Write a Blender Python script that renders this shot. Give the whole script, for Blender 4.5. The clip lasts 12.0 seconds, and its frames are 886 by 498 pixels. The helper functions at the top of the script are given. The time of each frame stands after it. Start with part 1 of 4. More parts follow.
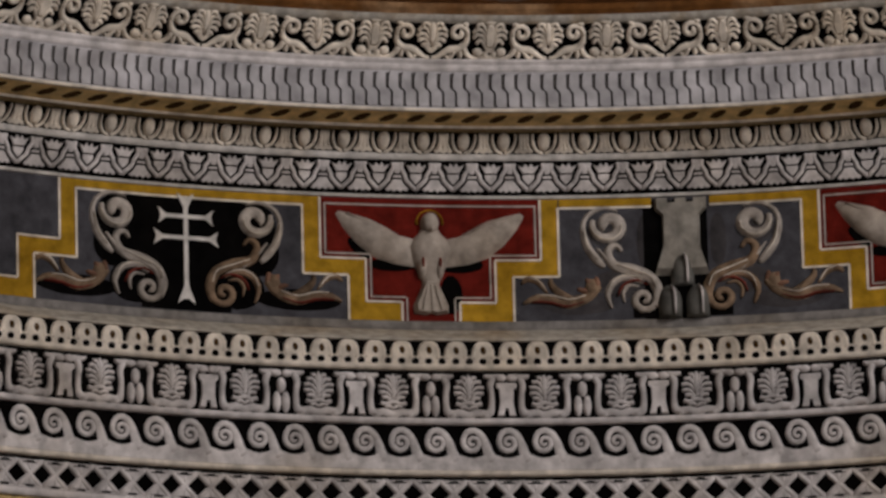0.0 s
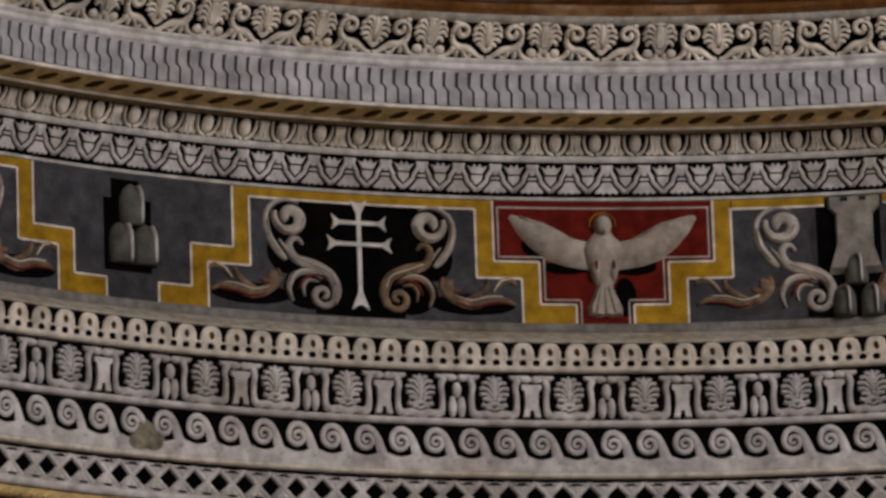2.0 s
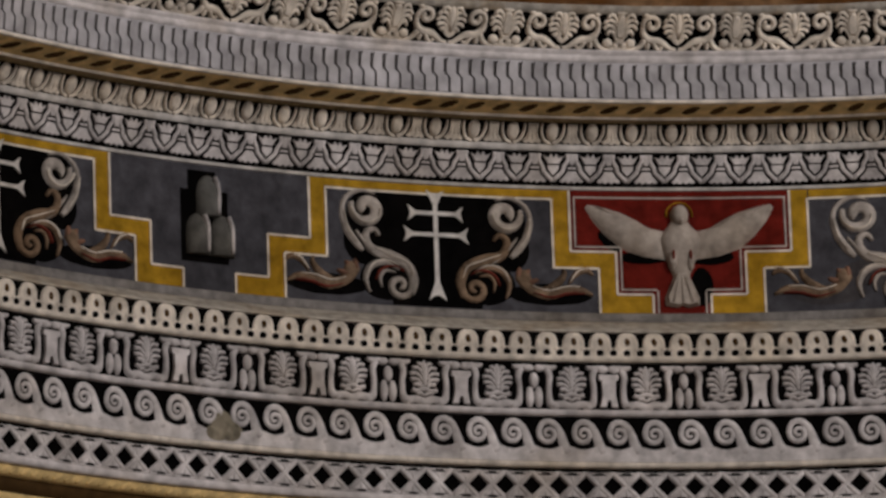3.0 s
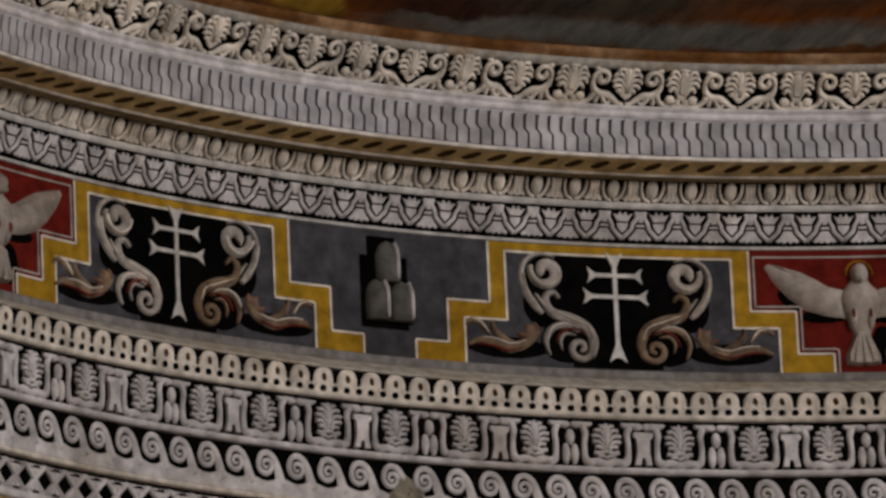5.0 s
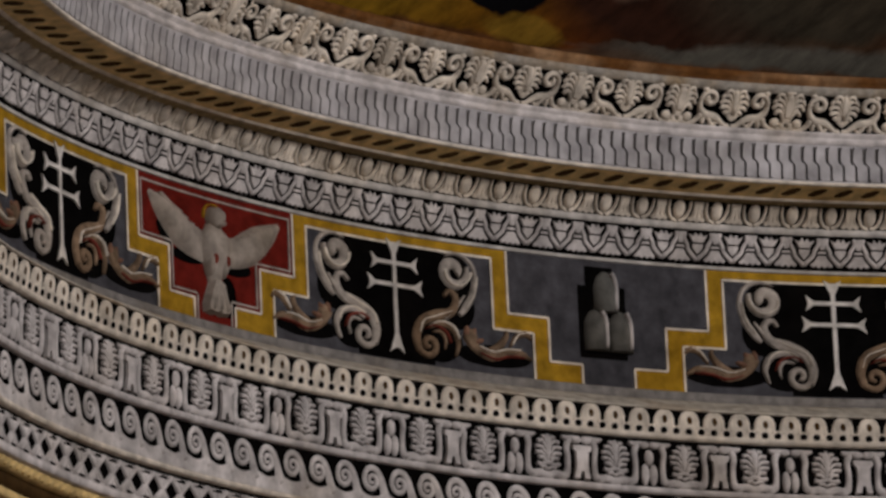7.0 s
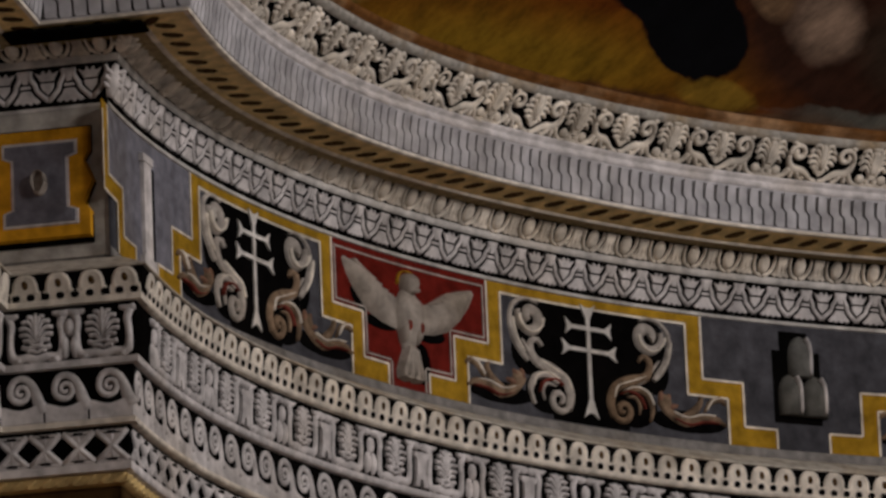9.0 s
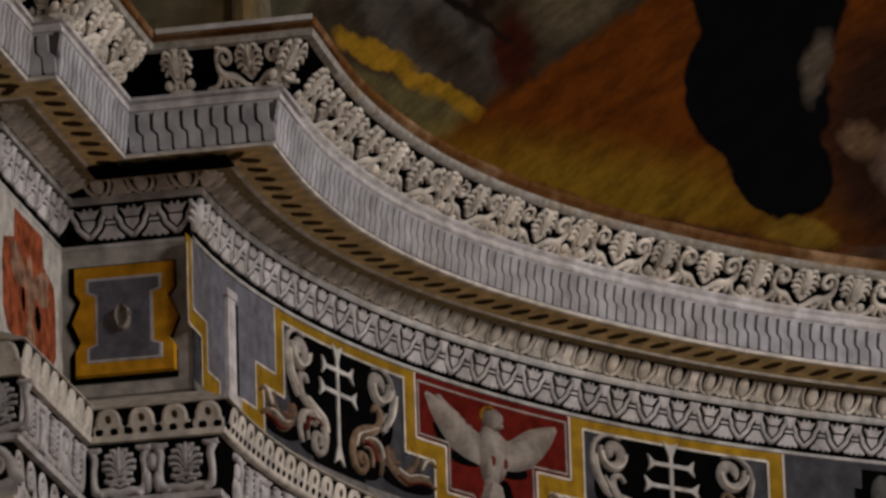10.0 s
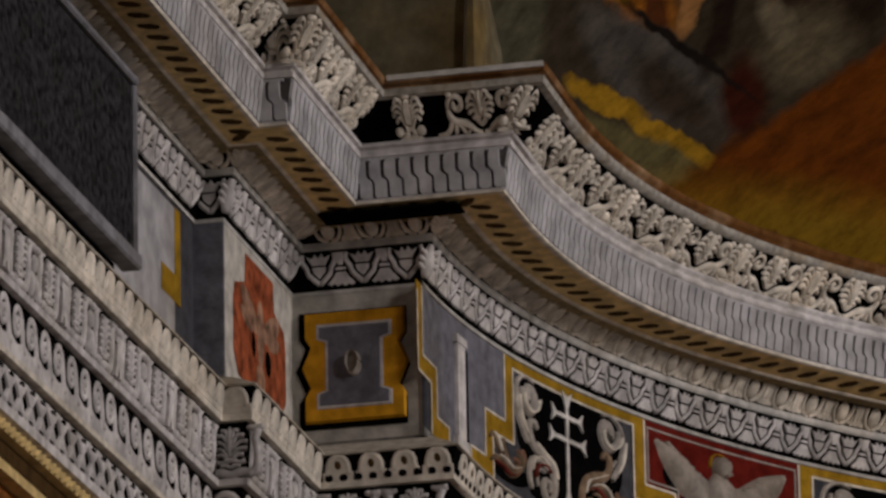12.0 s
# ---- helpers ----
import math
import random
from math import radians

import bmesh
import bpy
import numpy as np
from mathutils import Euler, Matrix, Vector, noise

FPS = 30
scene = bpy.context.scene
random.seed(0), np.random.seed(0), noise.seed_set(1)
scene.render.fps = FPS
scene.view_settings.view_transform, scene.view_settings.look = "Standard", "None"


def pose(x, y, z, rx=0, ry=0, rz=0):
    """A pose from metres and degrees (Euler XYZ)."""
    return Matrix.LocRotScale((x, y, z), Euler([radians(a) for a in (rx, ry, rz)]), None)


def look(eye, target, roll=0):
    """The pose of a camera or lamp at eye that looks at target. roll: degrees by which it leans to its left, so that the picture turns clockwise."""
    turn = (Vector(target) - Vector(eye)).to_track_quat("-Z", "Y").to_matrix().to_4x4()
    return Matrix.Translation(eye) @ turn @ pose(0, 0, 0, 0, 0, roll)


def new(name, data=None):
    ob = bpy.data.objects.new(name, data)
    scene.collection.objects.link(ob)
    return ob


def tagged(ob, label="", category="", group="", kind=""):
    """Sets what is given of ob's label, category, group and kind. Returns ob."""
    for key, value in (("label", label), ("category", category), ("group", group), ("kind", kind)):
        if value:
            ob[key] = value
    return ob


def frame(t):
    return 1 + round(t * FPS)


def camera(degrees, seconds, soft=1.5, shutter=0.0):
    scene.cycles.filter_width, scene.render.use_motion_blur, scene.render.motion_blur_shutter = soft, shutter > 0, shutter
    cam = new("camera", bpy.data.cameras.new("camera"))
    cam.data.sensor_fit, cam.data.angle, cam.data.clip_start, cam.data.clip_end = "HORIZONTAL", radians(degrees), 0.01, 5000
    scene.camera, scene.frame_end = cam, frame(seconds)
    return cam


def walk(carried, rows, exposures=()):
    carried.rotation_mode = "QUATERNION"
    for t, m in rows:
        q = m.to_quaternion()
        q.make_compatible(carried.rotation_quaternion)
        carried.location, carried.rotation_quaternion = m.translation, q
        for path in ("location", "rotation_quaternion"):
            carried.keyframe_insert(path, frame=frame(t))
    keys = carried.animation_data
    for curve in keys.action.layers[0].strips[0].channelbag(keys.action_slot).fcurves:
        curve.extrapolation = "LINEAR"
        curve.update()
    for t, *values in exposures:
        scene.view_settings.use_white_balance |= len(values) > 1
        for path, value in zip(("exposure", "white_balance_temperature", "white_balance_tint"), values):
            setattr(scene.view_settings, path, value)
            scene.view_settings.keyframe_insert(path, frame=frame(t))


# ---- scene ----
# ---------------------------------------------------------------- camera
cam = camera(7.284, 12.0, soft=2.9)
EYE = Vector((0.598, -19.107, 1.414))
TURNS = [
    (0.0, 3.578, 14.36, -1.431), (0.5, 3.909, 14.417, -1.626), (1.0, 4.279, 14.383, -1.684), (1.5, 4.656, 14.401, -1.805),
    (2.0, 5.049, 14.433, -1.979), (2.5, 5.446, 14.405, -2.121), (2.7, 5.58, 14.367, -2.0), (4.3, 6.565, 14.704, -2.6),
    (4.5, 6.772, 14.8, -2.62), (5.0, 7.208, 14.956, -2.5), (5.5, 7.7, 14.942, -2.547), (6.0, 8.226, 14.946, -2.497),
    (6.5, 8.607, 15.085, -2.45), (7.0, 9.051, 15.291, -2.62), (7.2, 9.252, 15.406, -2.6), (8.8, 10.53, 15.84, -2.43), (9.0, 10.681, 15.904, -2.404),
    (9.5, 11.046, 16.501, -2.177), (10.0, 11.357, 17.049, -1.892), (10.5, 11.675, 17.498, -1.478), (11.0, 12.197, 17.783, -1.249),
    (11.5, 12.794, 17.456, -1.234), (12.0, 13.33, 17.483, -1.072)]


def aim(yaw, pitch, roll):
    y, p = radians(yaw), radians(pitch)
    return look(EYE, EYE + Vector((-math.sin(y) * math.cos(p), math.cos(y) * math.cos(p), math.sin(p))), roll)


walk(cam, [(t, aim(*a)) for t, *a in TURNS])
scene.view_settings.exposure = -0.76

# ---------------------------------------------------------------- light
world = bpy.data.worlds.new("world")
scene.world = world
world.use_nodes = True
world.node_tree.nodes["Background"].inputs[0].default_value = (0.75, 0.82, 1.0, 1)
world.node_tree.nodes["Background"].inputs[1].default_value = 0.035


def window_light(x, y, z, target, w, h, power, colour):
    d = bpy.data.lights.new("window_light", "AREA")
    d.shape, d.size, d.size_y, d.energy, d.color = "RECTANGLE", w, h, power, colour
    o = new("window_light", d)
    o.matrix_world = look((x, y, z), target)


# unseen area lamps added to light apse and nave; no windows are built
window_light(0, -23.6, 6.5, (0, 0, 8.0), 5.0, 5.0, 125, (1.0, 0.91, 0.88))
window_light(4.3, -6.5, 9.5, (-4.4, -1.5, 7.0), 1.6, 2.0, 430, (1.0, 0.918, 0.89))
window_light(4.2, -1.3, 9.6, (-3.2, 1.6, 7.4), 1.6, 1.4, 420, (1.0, 0.918, 0.89))
window_light(4.25, -1.2, 5.6, (-3.2, 1.6, 7.4), 1.5, 1.5, 85, (1.0, 0.918, 0.89))

# ---------------------------------------------------------------- materials


def material(name, colour, rough=0.8, vary=0.25, scale=9.0, stain=(0.3, 0.26, 0.2), stain_amount=0.55, bump=0.35, metal=0.0, per_piece=0.16, gloss=0.04, wear=0.38):
    m = bpy.data.materials.new(name)
    m.use_nodes = True
    nt = m.node_tree
    N, L = nt.nodes, nt.links
    b = N["Principled BSDF"]
    b.inputs["Roughness"].default_value, b.inputs["Metallic"].default_value = rough, metal
    b.inputs["Specular IOR Level"].default_value = gloss
    geo = N.new("ShaderNodeNewGeometry")
    big = N.new("ShaderNodeTexNoise")
    big.inputs["Scale"].default_value, big.inputs["Detail"].default_value = scale * 0.35, 6
    small = N.new("ShaderNodeTexNoise")
    small.inputs["Scale"].default_value, small.inputs["Detail"].default_value = scale * 7, 4
    L.new(geo.outputs["Position"], big.inputs["Vector"])
    L.new(geo.outputs["Position"], small.inputs["Vector"])
    ramp = N.new("ShaderNodeMapRange")
    ramp.inputs[1].default_value, ramp.inputs[2].default_value = 0.48, 0.75
    ramp.inputs[4].default_value = stain_amount
    L.new(big.outputs["Fac"], ramp.inputs[0])
    mix = N.new("ShaderNodeMix")
    mix.data_type = "RGBA"
    mix.inputs[6].default_value = (*colour, 1)
    mix.inputs[7].default_value = (*(c * s * 2 for c, s in zip(colour, stain)), 1)
    L.new(ramp.outputs[0], mix.inputs[0])
    info = N.new("ShaderNodeObjectInfo")
    val = N.new("ShaderNodeMath")
    val.operation = "MULTIPLY_ADD"
    val.inputs[1].default_value, val.inputs[2].default_value = per_piece * 2, 1 - per_piece - vary * 0.5
    L.new(info.outputs["Random"], val.inputs[0])
    val2 = N.new("ShaderNodeMath")
    val2.operation = "MULTIPLY_ADD"
    val2.inputs[1].default_value = vary
    L.new(small.outputs["Fac"], val2.inputs[0])
    L.new(val.outputs[0], val2.inputs[2])
    mid = N.new("ShaderNodeTexNoise")
    mid.inputs["Scale"].default_value, mid.inputs["Detail"].default_value = scale * 2.2, 3
    L.new(geo.outputs["Position"], mid.inputs["Vector"])
    worn = N.new("ShaderNodeMapRange")
    worn.inputs[1].default_value, worn.inputs[2].default_value = 0.3, 0.7
    worn.inputs[3].default_value, worn.inputs[4].default_value = 1 - wear, 1 + wear * 0.45
    L.new(mid.outputs["Fac"], worn.inputs[0])
    val3 = N.new("ShaderNodeMath")
    val3.operation = "MULTIPLY"
    L.new(val2.outputs[0], val3.inputs[0])
    L.new(worn.outputs[0], val3.inputs[1])
    hsv = N.new("ShaderNodeHueSaturation")
    L.new(mix.outputs[2], hsv.inputs["Color"])
    L.new(val3.outputs[0], hsv.inputs["Value"])
    L.new(hsv.outputs[0], b.inputs["Base Color"])
    bp = N.new("ShaderNodeBump")
    bp.inputs["Strength"].default_value, bp.inputs["Distance"].default_value = bump, 0.004
    L.new(small.outputs["Fac"], bp.inputs["Height"])
    L.new(bp.outputs[0], b.inputs["Normal"])
    return m


STONE = material("painted_plaster_grey", (0.585, 0.56, 0.555))
CREAM = material("cream_plaster", (0.72, 0.66, 0.57))
WHITE = material("white_plaster", (0.62, 0.60, 0.57))
FLUTE = material("bluish_grey_plaster", (0.47, 0.465, 0.485), scale=5, per_piece=0.12)
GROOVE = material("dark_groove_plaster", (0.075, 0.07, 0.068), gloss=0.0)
TAN = material("smoke_stained_plaster", (0.36, 0.28, 0.155), vary=0.4, scale=16)
STRIP = material("grey_foot_strip", (0.20, 0.19, 0.18), vary=0.4, scale=12)
FOOTING = material("stained_foot_plaster", (0.42, 0.39, 0.335), vary=0.4, stain=(0.40, 0.33, 0.25), stain_amount=0.9, scale=12)
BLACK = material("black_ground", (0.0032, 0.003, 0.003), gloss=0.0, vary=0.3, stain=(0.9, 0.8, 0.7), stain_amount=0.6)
SLATE = material("slate_grey_paint", (0.064, 0.064, 0.073), vary=0.35, stain=(0.25, 0.25, 0.25), stain_amount=0.7)
OCHRE = material("ochre_paint", (0.37, 0.215, 0.018), vary=0.3)
AMBER = material("amber_paint", (0.50, 0.245, 0.015), vary=0.3)
RED = material("red_paint", (0.115, 0.011, 0.0075), vary=0.4, stain_amount=0.6)
ROSE = material("worn_rose_paint", (0.31, 0.18, 0.12), vary=0.6, wear=0.7)
PALERED = material("faded_red_paint", (0.40, 0.105, 0.045), vary=0.6, wear=0.75)
GOLD = material("gilded_soffit", (0.70, 0.52, 0.23), rough=0.6, gloss=0.2)
BROWN = material("brown_paint", (0.07, 0.04, 0.015))
DOVE = material("pale_relief_plaster", (0.39, 0.345, 0.30), vary=0.35, stain_amount=0.6)
HILL = material("grey_relief_paint", (0.12, 0.12, 0.112), vary=0.4)
DULL = material("dull_scroll_paint", (0.40, 0.365, 0.33), vary=0.6)
TAWNY = material("tawny_scroll_paint", (0.215, 0.150, 0.10), vary=0.7, wear=0.6)
SMOKE_SHADE = material("smoky_paint", (0.055, 0.052, 0.055), vary=0.5)
TOWER = material("grey_tower_paint", (0.26, 0.245, 0.215), vary=0.5)
FOOT = material("dull_red_paint", (0.16, 0.035, 0.025))
FLESH = material("dull_rose_paint", (0.20, 0.11, 0.075), vary=0.6, per_piece=0.3)
RUST = material("rust_brown_paint", (0.20, 0.075, 0.018), vary=0.5)
LEDGE = material("worn_ledge_plaster", (0.37, 0.35, 0.31), vary=0.4, stain=(0.42, 0.32, 0.20), stain_amount=0.9, scale=16)
PEEL = material("peeling_gilt_edge", (0.15, 0.065, 0.02), vary=0.5, stain=(1.5, 2.2, 4.0), stain_amount=1.0, scale=10)
BLUE = material("bluish_grey_paint", (0.17, 0.17, 0.20), vary=0.4)
WALL = material("plain_wall_plaster", (0.42, 0.38, 0.33))
FLOOR = material("stone_floor", (0.3, 0.27, 0.24), rough=0.5)
MESH = material("dark_cloth_mesh", (0.032, 0.032, 0.035), scale=19, bump=1.0, wear=0.9, vary=0.9)
METAL = material("grey_metal_frame", (0.2, 0.2, 0.22), rough=0.5)


def fresco_material():
    m = bpy.data.materials.new("fresco")
    m.use_nodes = True
    nt = m.node_tree
    N, L = nt.nodes, nt.links
    b = N["Principled BSDF"]
    b.inputs["Roughness"].default_value = 0.9
    b.inputs["Specular IOR Level"].default_value = 0.05
    uv = N.new("ShaderNodeUVMap")
    noise_t = N.new("ShaderNodeTexNoise")
    noise_t.inputs["Scale"].default_value, noise_t.inputs["Detail"].default_value = 2.2, 5
    L.new(uv.outputs[0], noise_t.inputs["Vector"])
    warp = N.new("ShaderNodeVectorMath")
    warp.operation = "MULTIPLY_ADD"
    warp.inputs[1].default_value = (0.10, 0.10, 0)
    ragged = N.new("ShaderNodeTexNoise")
    ragged.inputs["Scale"].default_value, ragged.inputs["Detail"].default_value = 11, 4
    L.new(uv.outputs[0], ragged.inputs["Vector"])
    warp2 = N.new("ShaderNodeVectorMath")
    warp2.operation = "MULTIPLY_ADD"
    warp2.inputs[1].default_value = (0.07, 0.07, 0)
    L.new(ragged.outputs["Color"], warp2.inputs[0])
    L.new(uv.outputs[0], warp2.inputs[2])
    L.new(noise_t.outputs["Color"], warp.inputs[0])
    L.new(warp2.outputs[0], warp.inputs[2])
    last = None
    base = (0.028, 0.021, 0.013)
    # (arc metres, height above the ledge, half sizes, lean, softness, colour)
    blots = [
        (4.2, 0.80, 1.0, 0.50, 0, 0.5, (0.050, 0.038, 0.022)), (5.6, 0.55, 0.28, 0.6, 0, 0.3, (0.11, 0.10, 0.06)),
        (3.75, 0.98, 0.26, 0.17, 15, 0.3, (0.028, 0.016, 0.009)), (3.34, 1.04, 0.19, 0.10, 25, 0.2, (0.40, 0.25, 0.085)),
        (3.88, 0.76, 0.23, 0.12, 20, 0.5, (0.145, 0.115, 0.065)), (4.02, 0.82, 0.10, 0.06, -10, 0.5, (0.19, 0.155, 0.095)),
        (4.82, 0.73, 0.30, 0.105, -8, 0.3, (0.33, 0.115, 0.012)), (4.90, 0.76, 0.08, 0.09, 20, 0.4, (0.52, 0.32, 0.016)),
        (4.66, 0.69, 0.07, 0.10, 30, 0.4, (0.10, 0.03, 0.008)), (4.64, 0.49, 0.45, 0.15, -6, 0.25, (0.105, 0.090, 0.075)),
        (4.50, 0.44, 0.24, 0.085, -10, 0.5, (0.055, 0.038, 0.024)), (4.44, 0.80, 0.055, 0.17, -24, 0.3, (0.42, 0.20, 0.065)),
        (4.30, 0.72, 0.05, 0.20, -20, 0.4, (0.022, 0.012, 0.007)), (4.14, 0.53, 0.11, 0.14, 0, 0.5, (0.055, 0.011, 0.005)),
        (4.50, 0.615, 0.40, 0.018, -10, 0.5, (0.014, 0.010, 0.008)), (4.06, 0.98, 0.04, 0.12, 10, 0.4, (0.16, 0.10, 0.06)),
        (4.90, 0.328, 0.25, 0.042, 6, 0.25, (0.46, 0.25, 0.018)), (4.48, 0.295, 0.29, 0.040, -4, 0.25, (0.44, 0.24, 0.018)),
        (4.66, 0.205, 0.42, 0.075, 0, 0.3, (0.17, 0.14, 0.055)),
        "slope", (3.75, 0.13, 0.80, 0.15, 6, 0.8, (0.27, 0.15, 0.013)),
        (2.2, 0.5, 0.62, 0.5, 0, 0.3, (0.042, 0.016, 0.009)), (2.42, 0.43, 0.13, 0.11, 20, 0.5, (0.30, 0.20, 0.14)), (2.62, 0.50, 0.07, 0.06, 0, 0.5, (0.22, 0.13, 0.07)),
        (1.7, 0.35, 0.5, 0.2, 0, 0.5, (0.055, 0.045, 0.03)), (2.60, 0.02, 4.6, 0.085, 0, 0.16, (0.125, 0.05, 0.016)), (0.9, 0.125, 1.5, 0.030, 0, 0.35, (0.17, 0.16, 0.13)), (2.85, 0.14, 0.14, 0.05, 0, 0.3, (0.28, 0.16, 0.02)),
        (3.02, 0.98, 0.33, 0.36, 0, 0.05, (0.003, 0.003, 0.004)), (3.03, 0.60, 0.30, 0.28, 0, 0.05, (0.003, 0.003, 0.004)),
        (2.93, 0.36, 0.21, 0.18, 0, 0.06, (0.003, 0.003, 0.004)), (2.80, 0.72, 0.05, 0.12, -15, 0.5, (0.14, 0.11, 0.08)),
        (1.6, 0.13, 0.9, 0.05, 2, 0.4, (0.12, 0.115, 0.095)), (0.9, 0.32, 0.4, 0.1, 0, 0.5, (0.08, 0.04, 0.02))]
    for blot in blots:
        mr = N.new("ShaderNodeMapRange")
        mix = N.new("ShaderNodeMix")
        mix.data_type = "RGBA"
        L.new(mr.outputs[0], mix.inputs[0])
        if last is None:
            mix.inputs[6].default_value = (*base, 1)
        else:
            L.new(last.outputs[2], mix.inputs[6])
        last = mix
        if blot == "slope":
            dot = N.new("ShaderNodeVectorMath")
            dot.operation = "DOT_PRODUCT"
            dot.inputs[1].default_value = (-0.58, -0.815, 0)
            L.new(warp.outputs[0], dot.inputs[0])
            edge = -0.58 * 4.355 - 0.815 * 0.385
            mr.inputs[1].default_value, mr.inputs[2].default_value = edge - 0.02, edge + 0.02
            L.new(dot.outputs["Value"], mr.inputs[0])
            mix.inputs[7].default_value = (0.074, 0.019, 0.0016, 1)
            continue
        u, v, a, c, lean, soft, colour = blot
        colour = tuple(0.45 * k for k in colour)
        soft *= 0.7
        mp = N.new("ShaderNodeMapping")
        mp.vector_type = "TEXTURE"
        mp.inputs["Location"].default_value = (u + 0.085, v + 0.085, 0)
        mp.inputs["Rotation"].default_value = (0, 0, radians(-lean))
        mp.inputs["Scale"].default_value = (a, c, 1)
        L.new(warp.outputs[0], mp.inputs["Vector"])
        ln = N.new("ShaderNodeVectorMath")
        ln.operation = "LENGTH"
        L.new(mp.outputs[0], ln.inputs[0])
        mr.inputs[1].default_value, mr.inputs[2].default_value = 1 + soft, 1 - soft
        L.new(ln.outputs["Value"], mr.inputs[0])
        mix.inputs[7].default_value = (*colour, 1)
    fine = N.new("ShaderNodeTexNoise")
    fine.inputs["Scale"].default_value, fine.inputs["Detail"].default_value, fine.inputs["Roughness"].default_value = 7, 8, 0.72
    brush = N.new("ShaderNodeMapping")
    brush.vector_type = "TEXTURE"
    brush.inputs["Rotation"].default_value = (0, 0, radians(-36))
    brush.inputs["Scale"].default_value = (1.5, 0.45, 1)
    L.new(uv.outputs[0], brush.inputs["Vector"])
    L.new(brush.outputs[0], fine.inputs["Vector"])
    mr = N.new("ShaderNodeMapRange")
    mr.inputs[1].default_value, mr.inputs[2].default_value = 0.3, 0.7
    mr.inputs[3].default_value, mr.inputs[4].default_value = 0.45, 1.65
    L.new(fine.outputs["Fac"], mr.inputs[0])
    hsv = N.new("ShaderNodeHueSaturation")
    L.new(last.outputs[2], hsv.inputs["Color"])
    L.new(mr.outputs[0], hsv.inputs["Value"])
    L.new(hsv.outputs[0], b.inputs["Base Color"])
    return m


FRESCO = fresco_material()
OLIVE = material("olive_fresco", (0.12, 0.105, 0.068), vary=0.6, stain=(0.7, 0.52, 0.25), stain_amount=0.9, scale=5)

# ---------------------------------------------------------------- plan of the walls
R = 4.0
ZT = 7.50                      # top of the frieze
XA, XB, YF, YJ, YEND = -4.485, -4.40, 0.02, -0.755, -24.0


def ends(a):
    """0 round the middle of the apse, 1 at its ends (a: degrees from the axis)."""
    k = min(1.0, max(0.0, (abs(a) - 52.0) / 32.0))
    return k * k * (3 - 2 * k)


def sag(z):
    """How far the upper cornice lies lower at the piers than in the apse."""
    return 0.055 * min(1.0, max(0.0, (z - 0.15) / 0.085))


def grow(p):
    """How much further the upper cornice stands out where the apse meets the piers."""
    return min(1.0, max(0.0, (p - 0.12) / 0.14)) * (0.045 + max(0.0, p - 0.26) * 0.27)


def plan(p):
    """The inner line of the walls, p metres in front of the frieze: x, y and the share of the sag."""
    left = [(XA + p, YEND, 1), (XA + p, -4.0, 1), (XA + p, YJ - p, 1), (XB + p, YJ - p, 1), (XB + p, YF - p, 1), (-R + p + grow(p), YF - p, 1)]
    arc = []
    for a in np.arange(90, -90.1, -1.5):
        k = ends(a)
        r = R - p - grow(p) * k
        arc.append((-r * math.sin(radians(a)), r * math.cos(radians(a)), k))
    return left + arc + [(-x, y, k) for x, y, k in reversed(left)]


def link(name, bm, mat, parent=None, label=""):
    me = bpy.data.meshes.new(name)
    bmesh.ops.recalc_face_normals(bm, faces=bm.faces)
    bm.to_mesh(me)
    bm.free()
    me.materials.append(mat)
    o = new(name, me)
    if parent:
        o.parent = parent
    if label:
        tagged(o, label)
    return o


def part(name, bm, mat, parent, label=""):
    return link(name, bm, mat, parent, label)


def again(ob, m, parent=None):
    """A piece that shares the mesh of ob, at m."""
    o = new(ob.name.split(".")[0], ob.data)
    o.parent = parent or ob.parent
    o.matrix_world = m
    return o


def sweep(name, profile, mat, label, category="moulding"):
    """A band along all the walls; profile: (p, height over the frieze's top) from below upwards."""
    bm = bmesh.new()
    lines = []
    for p, dz in profile:
        lines.append([bm.verts.new((x, y, ZT + dz - sag(dz) * k)) for x, y, k in plan(p)])
    n = len(lines[0])
    for a, b in zip(lines, lines[1:]):
        for i in range(n - 1):
            f = bm.faces.new((a[i], a[i + 1], b[i + 1], b[i]))
            f.smooth = 6 <= i < n - 7
    me = bpy.data.meshes.new(name)
    bm.to_mesh(me)
    bm.free()
    me.materials.append(mat)
    return tagged(new(name, me), label, category, kind="structure")


# the profile: name -> bottom and top of each band
LEAF = ((0.012, 0.012), (0.042, 0.112))
EGG = ((0.050, 0.146), (0.088, 0.202))
SOFFIT = ((0.152, 0.212), (0.258, 0.234))
CORONA = ((0.262, 0.240), (0.282, 0.368))
PALM = ((0.284, 0.410), (0.372, 0.517))
BEAD = ((0.108, -0.612), (0.122, -0.532))
ANTH = ((0.085, -0.795), (0.093, -0.638))
WAVE = ((0.065, -0.972), (0.072, -0.822))
LATT = ((0.045, -1.100), (0.052, -0.998))

